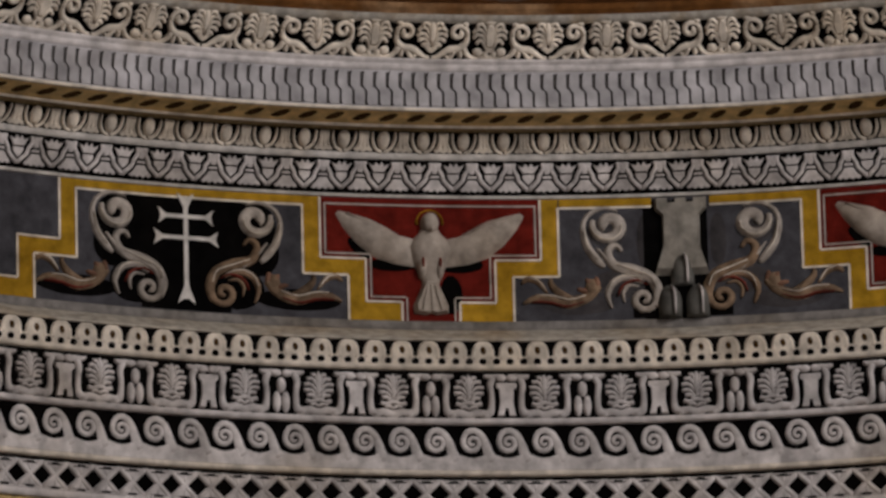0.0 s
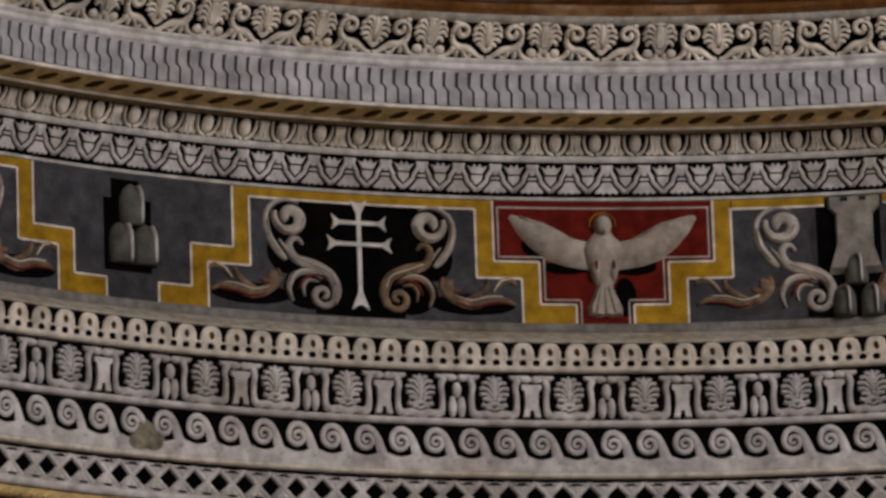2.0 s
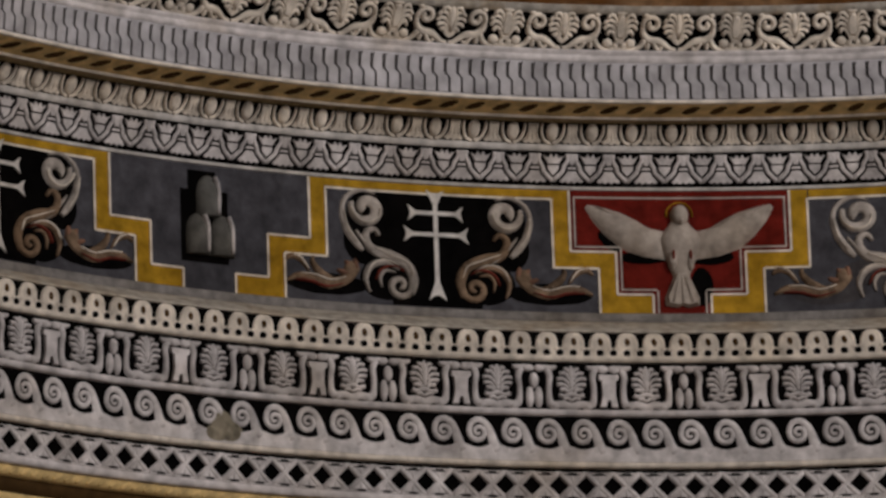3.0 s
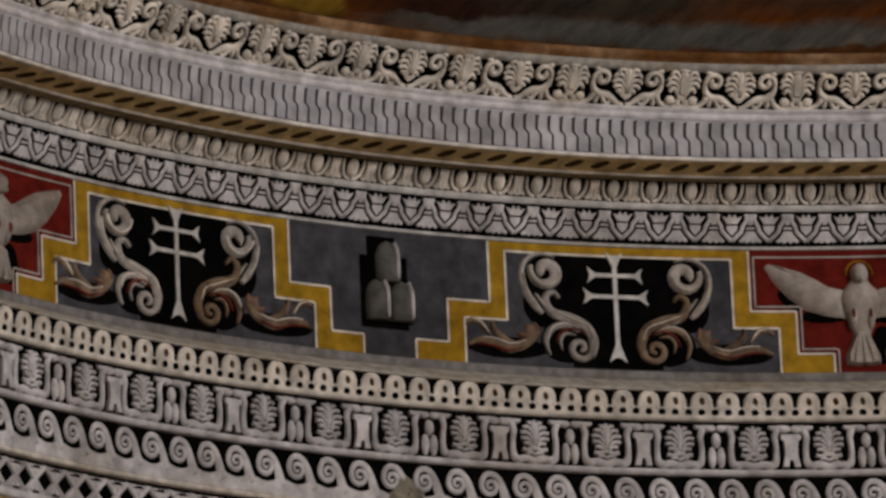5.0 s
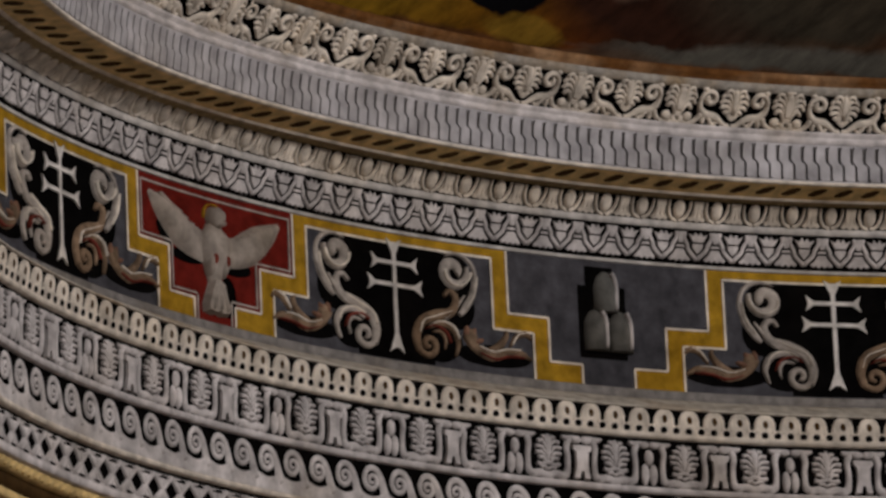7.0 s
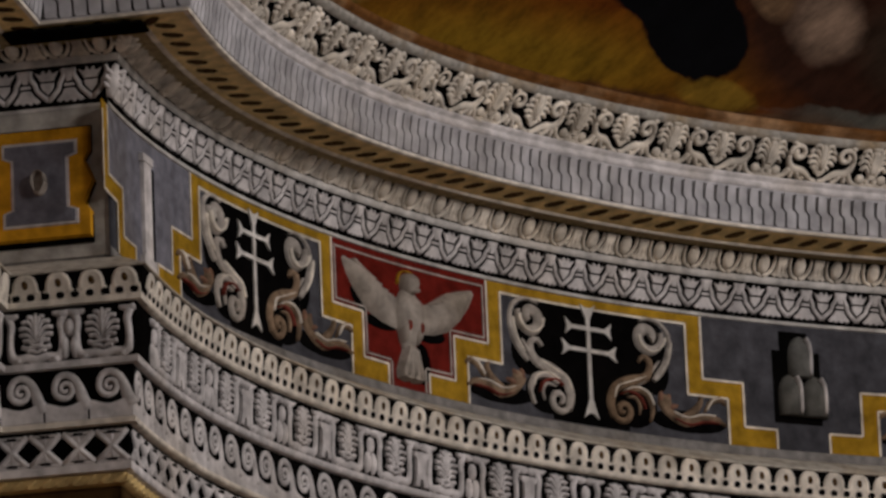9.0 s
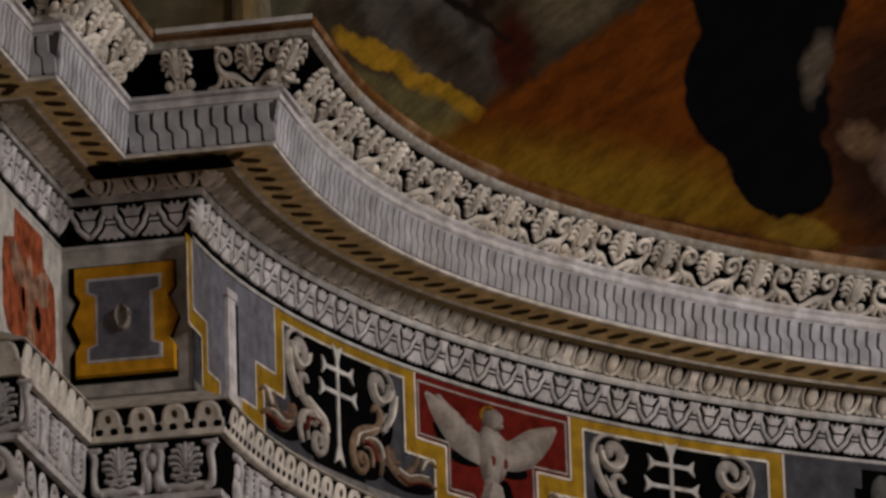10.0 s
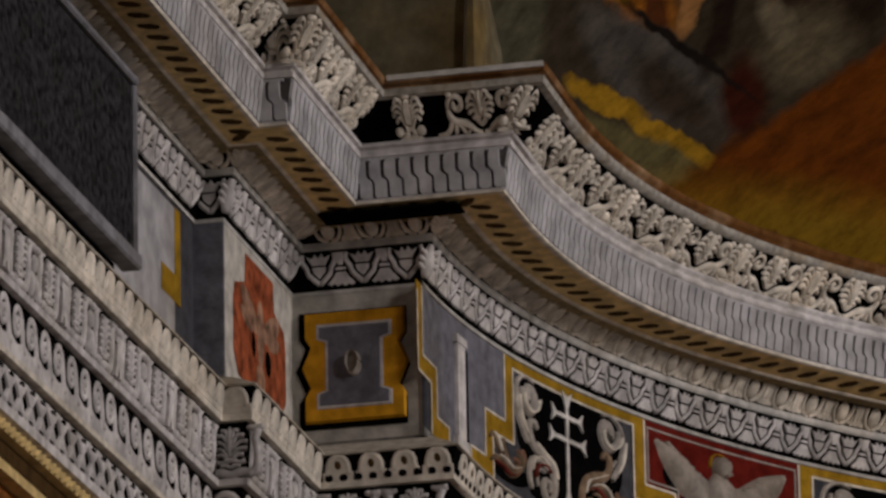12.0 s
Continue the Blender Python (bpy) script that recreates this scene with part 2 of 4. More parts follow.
frieze = sweep("wall_frieze", [(0.0, -0.60), (0.0, 0.04)], SLATE, "slate grey painted frieze wall of the apse", "wall")
t_leaf = sweep("trim_leaf", [(0.0, 0.0), (0.012, 0.010), LEAF[1], (0.042, 0.120)], BLACK, "leaf moulding, pale leaves on a black ground")
sweep("trim_fillet", [(0.036, 0.118), (0.050, 0.121), (0.051, 0.140), (0.046, 0.144)], WHITE, "thin white plaster fillet under the eggs")
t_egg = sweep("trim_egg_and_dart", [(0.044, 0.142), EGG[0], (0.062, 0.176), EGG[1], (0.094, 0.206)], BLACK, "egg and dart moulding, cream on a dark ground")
sweep("trim_egg_roll", [(0.088, 0.205), (0.104, 0.209), (0.132, 0.2105), (0.146, 0.2095)], TAN, "brownish plain roll over the eggs")
sweep("trim_soffit_line", [(0.144, 0.206), (0.150, 0.204), (0.156, 0.206), (0.157, 0.214)], CREAM, "thin cream line at the inner edge of the soffit")
t_soff = sweep("trim_soffit", [(0.150, 0.2115), SOFFIT[0], SOFFIT[1], (0.264, 0.236)], GOLD, "gold painted soffit under the cornice")
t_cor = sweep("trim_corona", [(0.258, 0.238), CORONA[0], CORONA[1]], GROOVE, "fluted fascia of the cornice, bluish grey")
sweep("trim_corona_lip", [(0.254, 0.232), (0.268, 0.232), (0.270, 0.242), (0.262, 0.244)], CREAM, "cream lip at the lower edge of the cornice")
sweep("trim_corona_fillet", [(0.278, 0.366), (0.290, 0.369), (0.292, 0.384), (0.284, 0.388), (0.285, 0.394), (0.297, 0.398), (0.298, 0.409), (0.284, 0.412)], STONE, "grey double fillet under the palmettes")
t_palm = sweep("trim_palmette", [(0.282, 0.408), (0.296, 0.440), (0.320, 0.466), (0.352, 0.492), PALM[1]], BLACK, "palmette moulding, cream ornament on black")
sweep("trim_ledge", [(0.368, 0.513), (0.386, 0.519), (0.390, 0.538), (0.382, 0.542)], LEDGE, "worn grey plaster ledge over the palmettes")
sweep("trim_ledge_top", [(0.374, 0.541), (0.376, 0.550), (0.390, 0.556), (0.395, 0.574), (0.388, 0.580), (-0.2, 0.580)], PEEL, "rust brown weathered upper edge of the ledge")
sweep("trim_frieze_line", [(0.0, -0.006), (0.007, -0.006), (0.007, 0.010), (0.0, 0.012)], WHITE, "thin white line along the top of the frieze")
sweep("trim_frieze_strip", [(0.0, -0.474), (0.003, -0.473), (0.003, -0.438), (0.0, -0.436)], STRIP, "bluish grey strip at the foot of the frieze")
sweep("trim_frieze_foot", [(0.120, -0.537), (0.129, -0.536), (0.129, -0.530), (0.112, -0.523), (0.040, -0.482), (0.007, -0.470), (0.0, -0.468)], FOOTING, "stained grey sloping foot of the frieze")
t_bead = sweep("trim_bead", [(0.106, -0.616), BEAD[0], BEAD[1], (0.122, -0.530)], BLACK, "pierced arch moulding, cream over dark holes")
sweep("trim_bead_line", [(0.083, -0.634), (0.111, -0.632), (0.113, -0.614), (0.108, -0.612)], CREAM, "cream line under the small arches")
t_anth = sweep("trim_anthemion", [ANTH[0], (0.093, -0.634)], BLACK, "anthemion fascia, grey ornament on black")
sweep("trim_anthemion_line", [(0.070, -0.818), (0.092, -0.816), (0.094, -0.797), (0.085, -0.795)], STONE, "grey line between the fasciae")
t_wave = sweep("trim_wave", [WAVE[0], (0.073, -0.816)], BLACK, "running wave fascia, grey scrolls on black")
sweep("trim_wave_line", [(0.050, -0.993), (0.075, -0.991), (0.077, -0.976), (0.065, -0.972)], CREAM, "cream line with traces of gilding")
t_latt = sweep("trim_lattice", [LATT[0], (0.053, -0.991)], BLACK, "lattice fascia with black diamonds")
sweep("trim_foot_fillet", [(0.035, -1.128), (0.054, -1.126), (0.056, -1.102), (0.045, -1.10)], STONE, "grey fillet under the lattice")
t_cord = sweep("trim_cord", [(0.010, -1.165), (0.036, -1.160), (0.040, -1.135), (0.032, -1.126)], GOLD, "gilded cord at the foot of the entablature")
sweep("trim_lower_band", [(-0.02, -1.215), (0.012, -1.212), (0.012, -1.160)], BROWN, "dark brown band under the gilded cord")
sweep("trim_lower_cord", [(-0.03, -1.245), (0.010, -1.242), (0.010, -1.214), (-0.02, -1.212)], GOLD, "thin gilded line under the brown band")
sweep("wall_lower", [(-0.03, -ZT), (-0.03, -1.24)], RUST, "rust brown wall under the entablature", "wall")

# ---------------------------------------------------------------- upper walls, conch, room
bm = bmesh.new()
uvl = bm.loops.layers.uv.new("paint")
cols = []
for i in range(0, 61):
    a = radians(90 - 3 * i)
    col = []
    for j in range(0, 25):
        e = radians(j * 90 / 24)
        r = 3.86
        v = bm.verts.new((-r * math.cos(e) * math.sin(a), r * math.cos(e) * math.cos(a), ZT + 0.58 + r * math.sin(e)))
        col.append((v, (a * 3.86, r * math.sin(e))))
    cols.append(col)
for c0, c1 in zip(cols, cols[1:]):
    for j in range(24):
        quad = [c0[j], c1[j], c1[j + 1], c0[j + 1]]
        if j == 23:
            quad = quad[:3]
            quad = [c0[j], c1[j], c0[j + 1]]
        f = bm.faces.new([q[0] for q in quad])
        f.smooth = True
        for lp, q in zip(f.loops, quad):
            lp[uvl].uv = q[1]
conch = link("wall_conch", bm, FRESCO)
tagged(conch, "fresco painted half dome in ochre, brown and black", "painted vault", kind="structure")


def box(bm, x0, x1, y0, y1, z0, z1):
    m = Matrix.Translation(((x0 + x1) / 2, (y0 + y1) / 2, (z0 + z1) / 2)) @ Matrix.Diagonal((x1 - x0, y1 - y0, z1 - z0, 1))
    bmesh.ops.create_cube(bm, size=1, matrix=m)


def room_piece(name, dims, mat, label, category="wall"):
    bm = bmesh.new()
    box(bm, *dims)
    return tagged(link(name, bm, mat), label, category, kind="structure")


room_piece("floor", (-6, 6, -24.3, 5, -0.2, 0), FLOOR, "plain stone church floor", "floor")
room_piece("wall_nave_left", (-5.0, XA - 0.02, -24, YJ, 8.02, 14), WALL, "plain plastered upper nave wall")
room_piece("wall_nave_right", (-XA + 0.02, 5.0, -24, YJ, 8.02, 14), WALL, "plain plastered upper nave wall")
room_piece("ceiling", (-6, 6, -24.3, 5, 14, 14.3), WALL, "plain plastered ceiling", "ceiling")
room_piece("wall_back", (-6, 6, -24.3, -24, 0, 14), WALL, "plain plastered back wall of the nave")
for sx in (-1, 1):
    room_piece("wall_pier", tuple(sorted((sx * 5.0, sx * 4.38))) + (YJ, 0.5, 8.02, 14), OLIVE, "olive frescoed pier beside the half dome")
    room_piece("wall_arch", tuple(sorted((sx * 4.38, sx * 3.83))) + (0.03, 0.5, 8.02, 14), OLIVE, "olive frescoed jamb of the half dome")

# ---------------------------------------------------------------- ornament drawing


def stroke(bm, pts, w, h, closed_end=True):
    """A raised rounded ribbon along pts; w: half widths."""
    n = len(pts)
    rows = []
    for i, (x, y) in enumerate(pts):
        a, b = pts[max(i - 1, 0)], pts[min(i + 1, n - 1)]
        dx, dy = b[0] - a[0], b[1] - a[1]
        l = math.hypot(dx, dy) or 1
        nx, ny = -dy / l, dx / l
        hw = w[i] if isinstance(w, (list, tuple)) else w
        rows.append([bm.verts.new((x + nx * hw * k, y + ny * hw * k, z)) for k, z in ((-1, 0), (-0.75, h * 0.6), (0, h * 1.25), (0.75, h * 0.6), (1, 0))])
    for a, b in zip(rows, rows[1:]):
        for k in range(4):
            bm.faces.new((a[k], b[k], b[k + 1], a[k + 1])).smooth = k in (1, 2)
    bm.faces.new(rows[0])
    bm.faces.new(list(reversed(rows[-1])))


def dome(bm, cx, cy, rx, ry, h, n=12, tilt=0.0):
    c, s = math.cos(tilt), math.sin(tilt)

    def ring(k, z):
        out = []
        for i in range(n):
            a = 2 * math.pi * i / n
            x, y = rx * k * math.cos(a), ry * k * math.sin(a)
            out.append(bm.verts.new((cx + x * c - y * s, cy + x * s + y * c, z)))
        return out
    r0, r1, r2 = ring(1, 0), ring(0.85, h * 0.6), ring(0.45, h * 0.95)
    for a, b in ((r0, r1), (r1, r2)):
        for i in range(n):
            bm.faces.new((a[i], a[(i + 1) % n], b[(i + 1) % n], b[i])).smooth = True
    bm.faces.new(r2).smooth = True


def slab(bm, poly, h, inset=0.12, z=0.0):
    """A raised flat shape with sloping edges."""
    cx, cy = sum(p[0] for p in poly) / len(poly), sum(p[1] for p in poly) / len(poly)
    lo = [bm.verts.new((x, y, z)) for x, y in poly]
    hi = [bm.verts.new((x + (cx - x) * inset, y + (cy - y) * inset, z + h)) for x, y in poly]
    n = len(poly)
    for i in range(n):
        bm.faces.new((lo[i], lo[(i + 1) % n], hi[(i + 1) % n], hi[i]))
    bm.faces.new(hi)


def spiral(cx, cy, r0, r1, a0, a1, n=18):
    out = []
    for i in range(n):
        k = i / (n - 1)
        r, a = r0 + (r1 - r0) * k, radians(a0 + (a1 - a0) * k)
        out.append((cx + r * math.cos(a), cy + r * math.sin(a)))
    return out


def curve(pts, n=14):
    """A smooth line through pts."""
    out = []
    P = [pts[0]] + list(pts) + [pts[-1]]
    segs = len(pts) - 1
    for i in range(n):
        t = i / (n - 1) * segs
        k = min(int(t), segs - 1)
        u = t - k
        p0, p1, p2, p3 = P[k:k + 4]
        out.append(tuple(0.5 * (2 * b + (c - a) * u + (2 * a - 5 * b + 4 * c - d) * u * u + (3 * b - a - 3 * c + d) * u ** 3)
                         for a, b, c, d in zip(p0, p1, p2, p3)))
    return out


def taper(n, *ws):
    return [float(np.interp(i / (n - 1), np.linspace(0, 1, len(ws)), ws)) for i in range(n)]


def leaf(bm, x, y, angle, length, w, h, bend=0.0):
    pts = []
    for i in range(5):
        k = i / 4
        a = radians(angle + bend * k)
        pts.append((x + length * k * math.sin(a), y + length * k * math.cos(a)))
    stroke(bm, pts, taper(5, w * 0.4, w * 0.8, w, w * 1.05, w * 0.7), h)


def motif_palmette(wide):
    bm = bmesh.new()
    h = 0.0105
    if wide:
        # a fan of drooping lobes over two acanthus volutes
        dome(bm, 0, 0.098, 0.013, 0.046, h * 1.5)
        for y, w, d in ((0.058, 0.030, 0.000), (0.074, 0.044, 0.002), (0.091, 0.050, 0.006), (0.108, 0.047, 0.012), (0.124, 0.034, 0.016)):
            for s in (1, -1):
                stroke(bm, [(x * s, yy) for x, yy in curve([(0.006, y - 0.022), (w * .45, y + d * .6), (w * .85, y + d * .7), (w, y - 0.007 + d * .3)], 7)], taper(7, .0045, .0066, .0076, .0068), h)
        slab(bm, [(-.024, .048), (-.012, .034), (0, .026), (.012, .034), (.024, .048), (.016, .055), (0, .044), (-.016, .055)], h, .06)
        for s in (1, -1):
            g = lambda pts: [(x * s, y) for x, y in pts]
            stroke(bm, g(spiral(0.090, 0.100, 0.033, 0.006, -20, 420, 20)), taper(20, .0085, .0095, .0105, .011), h)
            stroke(bm, g(curve([(0.122, 0.092), (0.118, 0.064), (0.096, 0.042), (0.066, 0.038), (0.044, 0.026), (0.022, 0.010), (0.004, 0.008)], 16)), taper(16, .0075, .011, .0145, .0145, .011, .0075, .006), h)
            stroke(bm, g(curve([(0.082, 0.036), (0.072, 0.014), (0.058, 0.008), (0.052, 0.018)], 7)), taper(7, .008, .008, .0065, .005), h)
            stroke(bm, g(curve([(0.112, 0.046), (0.124, 0.022), (0.146, 0.009), (0.172, 0.007)], 8)), taper(8, .010, .0095, .0075, .006), h)
            leaf(bm, 0.100 * s, 0.036, 175 * s, 0.026, 0.009, h)
            dome(bm, 0.112 * s, 0.134, 0.013, 0.010, h, 8)
    else:
        # an upright plume of curled leaflets on two round knobs
        slab(bm, [(-.012, .040), (.012, .040), (.018, .095), (.012, .135), (0, .144), (-.012, .135), (-.018, .095)], h * 1.3, .3)
        for y, w in ((0.064, 0.044), (0.084, 0.055), (0.104, 0.056), (0.124, 0.046)):
            for s in (1, -1):
                stroke(bm, [(x * s, yy) for x, yy in curve([(0.010, y - 0.026), (0.022, y + 0.002), (w * .78, y + 0.012), (w, y - 0.004)], 7)], taper(7, .0045, .0066, .0076, .0068), h)
        dome(bm, 0, 0.141, 0.022, 0.010, h, 10)
        slab(bm, [(-.050, .002), (.050, .002), (.030, .016), (-.030, .016)], h, .06)
        slab(bm, [(-.018, .032), (.018, .032), (.014, .046), (-.014, .046)], h, .06)
        for s in (1, -1):
            dome(bm, 0.040 * s, 0.029, 0.0175, 0.0175, h * 1.1, 12)
            dome(bm, 0.014 * s, 0.022, 0.012, 0.012, h, 8)
    return bm


def motif_flute():
    bm = bmesh.new()
    H, s, top, low = 0.138, 0.0085, 0.0170, 0.0184
    poly = [(-top - s + .006, H - .007), (-top - s + .001, H - .016), (-top - s, H * .60), (-top - s + .003, H * .54), (-low + s - .003, H * .47), (-low + s, H * .42), (-low + s, 0.016), (-low + s + .006, 0.008)]
    poly += [(low + s, 0.008), (low + s, H * .42), (low + s - .003, H * .47), (top - s + .003, H * .54), (top - s, H * .60), (top - s, H - .007)]
    slab(bm, poly, 0.009, 0.03)
    slab(bm, [(-.0222, H - .008), (-.0222, H), (.0222, H), (.0222, H - .008)], 0.0062, 0.04)
    slab(bm, [(-.0222, .001), (-.0222, .009), (.0222, .009), (.0222, .001)], 0.0058, 0.04)
    return bm


def motif_egg():
    bm = bmesh.new()
    h = 0.016
    dome(bm, 0, 0.042, 0.0215, 0.037, h, 14)
    for s in (1, -1):
        stroke(bm, curve([(0.039 * s, 0.074), (0.0385 * s, 0.042), (0.026 * s, 0.010), (0.004 * s, -0.001)], 8), taper(8, .0040, .0058, .0068, .006), h * .6)
    return bm


def motif_dart():
    bm = bmesh.new()
    h = 0.010
    for x in (-0.012, 0, 0.012):
        stroke(bm, [(x * .8, 0.074), (x, 0.040), (x * 1.5, 0.012)], taper(3, .0036, .0046, .0070), h)
    slab(bm, [(-.034, .006), (-.024, .000), (-.014, .006), (0, -.001), (.014, .006), (.024, .000), (.034, .006), (.022, .022), (-.022, .022)], h, .08)
    slab(bm, [(-.023, .014), (.023, .014), (.016, .040), (.018, .074), (-.018, .074), (-.016, .040)], h * .7, .02)
    return bm


def motif_leaf():
    bm = bmesh.new()
    h = 0.0055
    for s in (1, -1):
        stroke(bm, curve([(0.047 * s, 0.108), (0.051 * s, 0.086), (0.037 * s, 0.062), (0.033 * s, 0.044), (0.0, 0.011)], 9), taper(9, .0065, .0078, .0078, .0085), h)
    slab(bm, [(0, .029), (.019, .050), (.0215, .067), (-.0215, .067), (-.019, .050)], h, .1)
    slab(bm, [(-.020, .071), (.020, .071), (.037, .101), (.019, .093), (.010, .108), (0, .093), (-.010, .108), (-.019, .093), (-.037, .101)], h, .1)
    return bm


def motif_bell():
    bm = bmesh.new()
    h = 0.0055
    slab(bm, [(-.043, .011), (-.032, .004), (-.022, .011), (-.012, .002), (0, .011), (.012, .002), (.022, .011), (.032, .004), (.043, .011), (.025, .030), (.015, .047), (-.015, .047), (-.025, .030)], h, .07)
    slab(bm, [(-.018, .053), (.018, .053), (.014, .062), (-.014, .062)], h)
    slab(bm, [(-.008, .068), (.008, .068), (.012, .108), (-.012, .108)], h, .06)
    stroke(bm, [(0, .070), (0, .108)], .003, h * 1.2)
    return bm


def motif_arch():
    bm = bmesh.new()
    h = 0.005
    slab(bm, [(-.046, .014), (-.0405, .028), (-.038, .050), (-.029, .068), (-.014, .078), (.014, .078), (.029, .068), (.038, .050), (.0405, .028), (.046, .014)], h, .10)
    stroke(bm, curve([(-0.029, 0.016), (-0.030, 0.042), (-0.020, 0.064), (0, 0.071), (0.020, 0.064), (0.030, 0.042), (0.029, 0.016)], 12), 0.008, h * 1.2)
    slab(bm, [(-.0464, .0), (.0464, .0), (.0464, .026), (-.0464, .026)], h * .9, .02)
    return bm


def motif_keyhole():
    bm = bmesh.new()
    dome(bm, 0.001, 0.046, .0115, .0165, 0.0082, 10, 0.25)
    return bm


def motif_hole():
    bm = bmesh.new()
    dome(bm, 0, 0.009, .0155, .0135, 0.0085, 8)
    return bm


def motif_anthemion():
    bm = bmesh.new()
    h = 0.009
    dome(bm, 0, 0.104, 0.0115, 0.048, h * 1.3, 10)
    for y, w, d in ((0.068, 0.040, -0.004), (0.084, 0.050, 0.001), (0.102, 0.051, 0.007), (0.119, 0.042, 0.014), (0.132, 0.025, 0.018)):
        for s in (1, -1):
            stroke(bm, [(x * s, yy) for x, yy in curve([(0.006, y - 0.024), (w * .5, y + d * .3), (w, y + d * .2)], 6)], taper(6, .004, .0058, .0074, .0072), h)
    stroke(bm, curve([(-0.044, 0.050), (-0.024, 0.045), (0, 0.053), (0.024, 0.045), (0.044, 0.050)], 10), .0082, h)
    stroke(bm, curve([(-0.030, 0.034), (-0.014, 0.038), (0, 0.031), (0.014, 0.038), (0.030, 0.034)], 10), .006, h)
    stroke(bm, curve([(-0.068, 0.010), (-0.030, 0.018), (0, 0.009), (0.030, 0.018), (0.068, 0.010)], 10), .0135, h)
    for s in (1, -1):
        stroke(bm, [(x * s, y) for x, y in curve([(0.046, 0.012), (0.071, 0.018), (0.078, 0.042), (0.078, 0.082), (0.074, 0.112), (0.084, 0.138)], 14)], taper(14, .012, .0155, .0115, .0105, .012, .013), h)
        stroke(bm, [(x * s, y) for x, y in curve([(0.052, 0.146), (0.078, 0.140), (0.100, 0.146)], 6)], taper(6, .006, .0125, .009), h)
    return bm


def motif_goblet():
    bm = bmesh.new()
    h = 0.012
    slab(bm, [(-.032, .006), (-.010, .006), (-.006, .030), (.006, .030), (.010, .006), (.032, .006), (.023, .05), (.025, .098), (.036, .106), (.036, .122), (-.036, .122), (-.036, .106), (-.025, .098), (-.023, .05)], h, .06)
    for s in (1, -1):
        dome(bm, 0.019 * s, 0.139, 0.021, 0.014, h)
    return bm


def motif_hillock():
    bm = bmesh.new()
    h = 0.013
    dome(bm, 0, 0.098, 0.0165, 0.028, h)
    for s in (1, -1):
        dome(bm, 0.0155 * s, 0.040, 0.0150, 0.037, h)
        dome(bm, 0.019 * s, 0.140, 0.020, 0.013, h)
    return bm


def motif_wave():
    bm = bmesh.new()
    h = 0.005
    body = curve([(0.066, 0.030), (0.052, 0.060), (0.040, 0.098), (0.024, 0.126), (0.0, 0.138), (-0.024, 0.128), (-0.035, 0.102)], 12)
    sp = spiral(-0.002, 0.095, 0.0325, 0.003, 168, 168 + 540, 24)
    stroke(bm, body[:-1] + sp, taper(11, .022, .018, .0145, .012, .011, .0105) + taper(24, .0105, .0088, .0072, .006), h)
    slab(bm, [(-.0635, 0), (.0635, 0), (.0635, .050), (.045, .056), (.02, .046), (.0, .042), (-.02, .044), (-.045, .053), (-.0635, .056)], h * .8, .01)
    return bm


def motif_lattice():
    bm = bmesh.new()
    h, w, H = 0.008, 0.047, 0.096
    for s in (1, -1):
        stroke(bm, [(-w * s, 0.004), (-w * .5 * s, H * .26), (0, H / 2), (w * .5 * s, H * .74), (w * s, H - .002)], .0095, h)
        slab(bm, [(-.047, H / 2 - .047 * s), (.047, H / 2 - .047 * s), (.047, H / 2 - .040 * s), (-.047, H / 2 - .040 * s)], h * .9, .01)
    return bm


def motif_wedge(up):
    bm = bmesh.new()
    H = 0.096
    flip = (lambda pts: pts) if up else (lambda pts: [(x, H - y) for x, y in pts])
    slab(bm, flip([(-.038, .014), (-.022, .011), (.022, .011), (.038, .014), (0, .046)]), 0.0045, .04)
    stroke(bm, flip([(0, .013), (0, .040)]), taper(2, .005, .003), 0.007)
    return bm


def motif_nick():
    bm = bmesh.new()
    for y in (.0075, .0885):
        slab(bm, [(-.017, y - .004), (.017, y - .004), (.014, y + .004), (-.014, y + .004)], 0.009, .06)
    return bm


def motif_corner(length):
    bm = bmesh.new()
    stroke(bm, curve([(0, 0.004), (0.002, length * .35), (-0.002, length * .7), (0, length * .98)], 8), taper(8, .012, .022, .024, .016, .008), 0.010)
    for s in (1, -1):
        for k in (.3, .5, .7):
            stroke(bm, [(0.008 * s, length * k), (0.034 * s, length * (k + .12))], taper(2, .008, .006), 0.007)
    return bm


def motif_dash():
    bm = bmesh.new()
    slab(bm, [(-.030, .038), (-.024, .029), (-.008, .028), (.016, .046), (.030, .074), (.025, .084), (.008, .085), (-.016, .066)], 0.003, .12)
    return bm


def motif_cord():
    bm = bmesh.new()
    stroke(bm, curve([(-.018, .002), (0, .014), (.018, .026)], 5), taper(5, .004, .008, .004), 0.006)
    return bm


def tall(bm, k):
    for v in bm.verts:
        v.co.y *= k
    return bm


def frame_at(right, normal, x, y, band):
    (p0, z0), (p1, z1) = band
    right, normal = Vector(right), Vector(normal)
    up = (normal * (p1 - p0) + Vector((0, 0, z1 - z0))).normalized()
    n = right.cross(up)
    m = Matrix((right, up, n)).transposed().to_4x4()
    m.translation = Vector((x, y, ZT + z0))
    return m


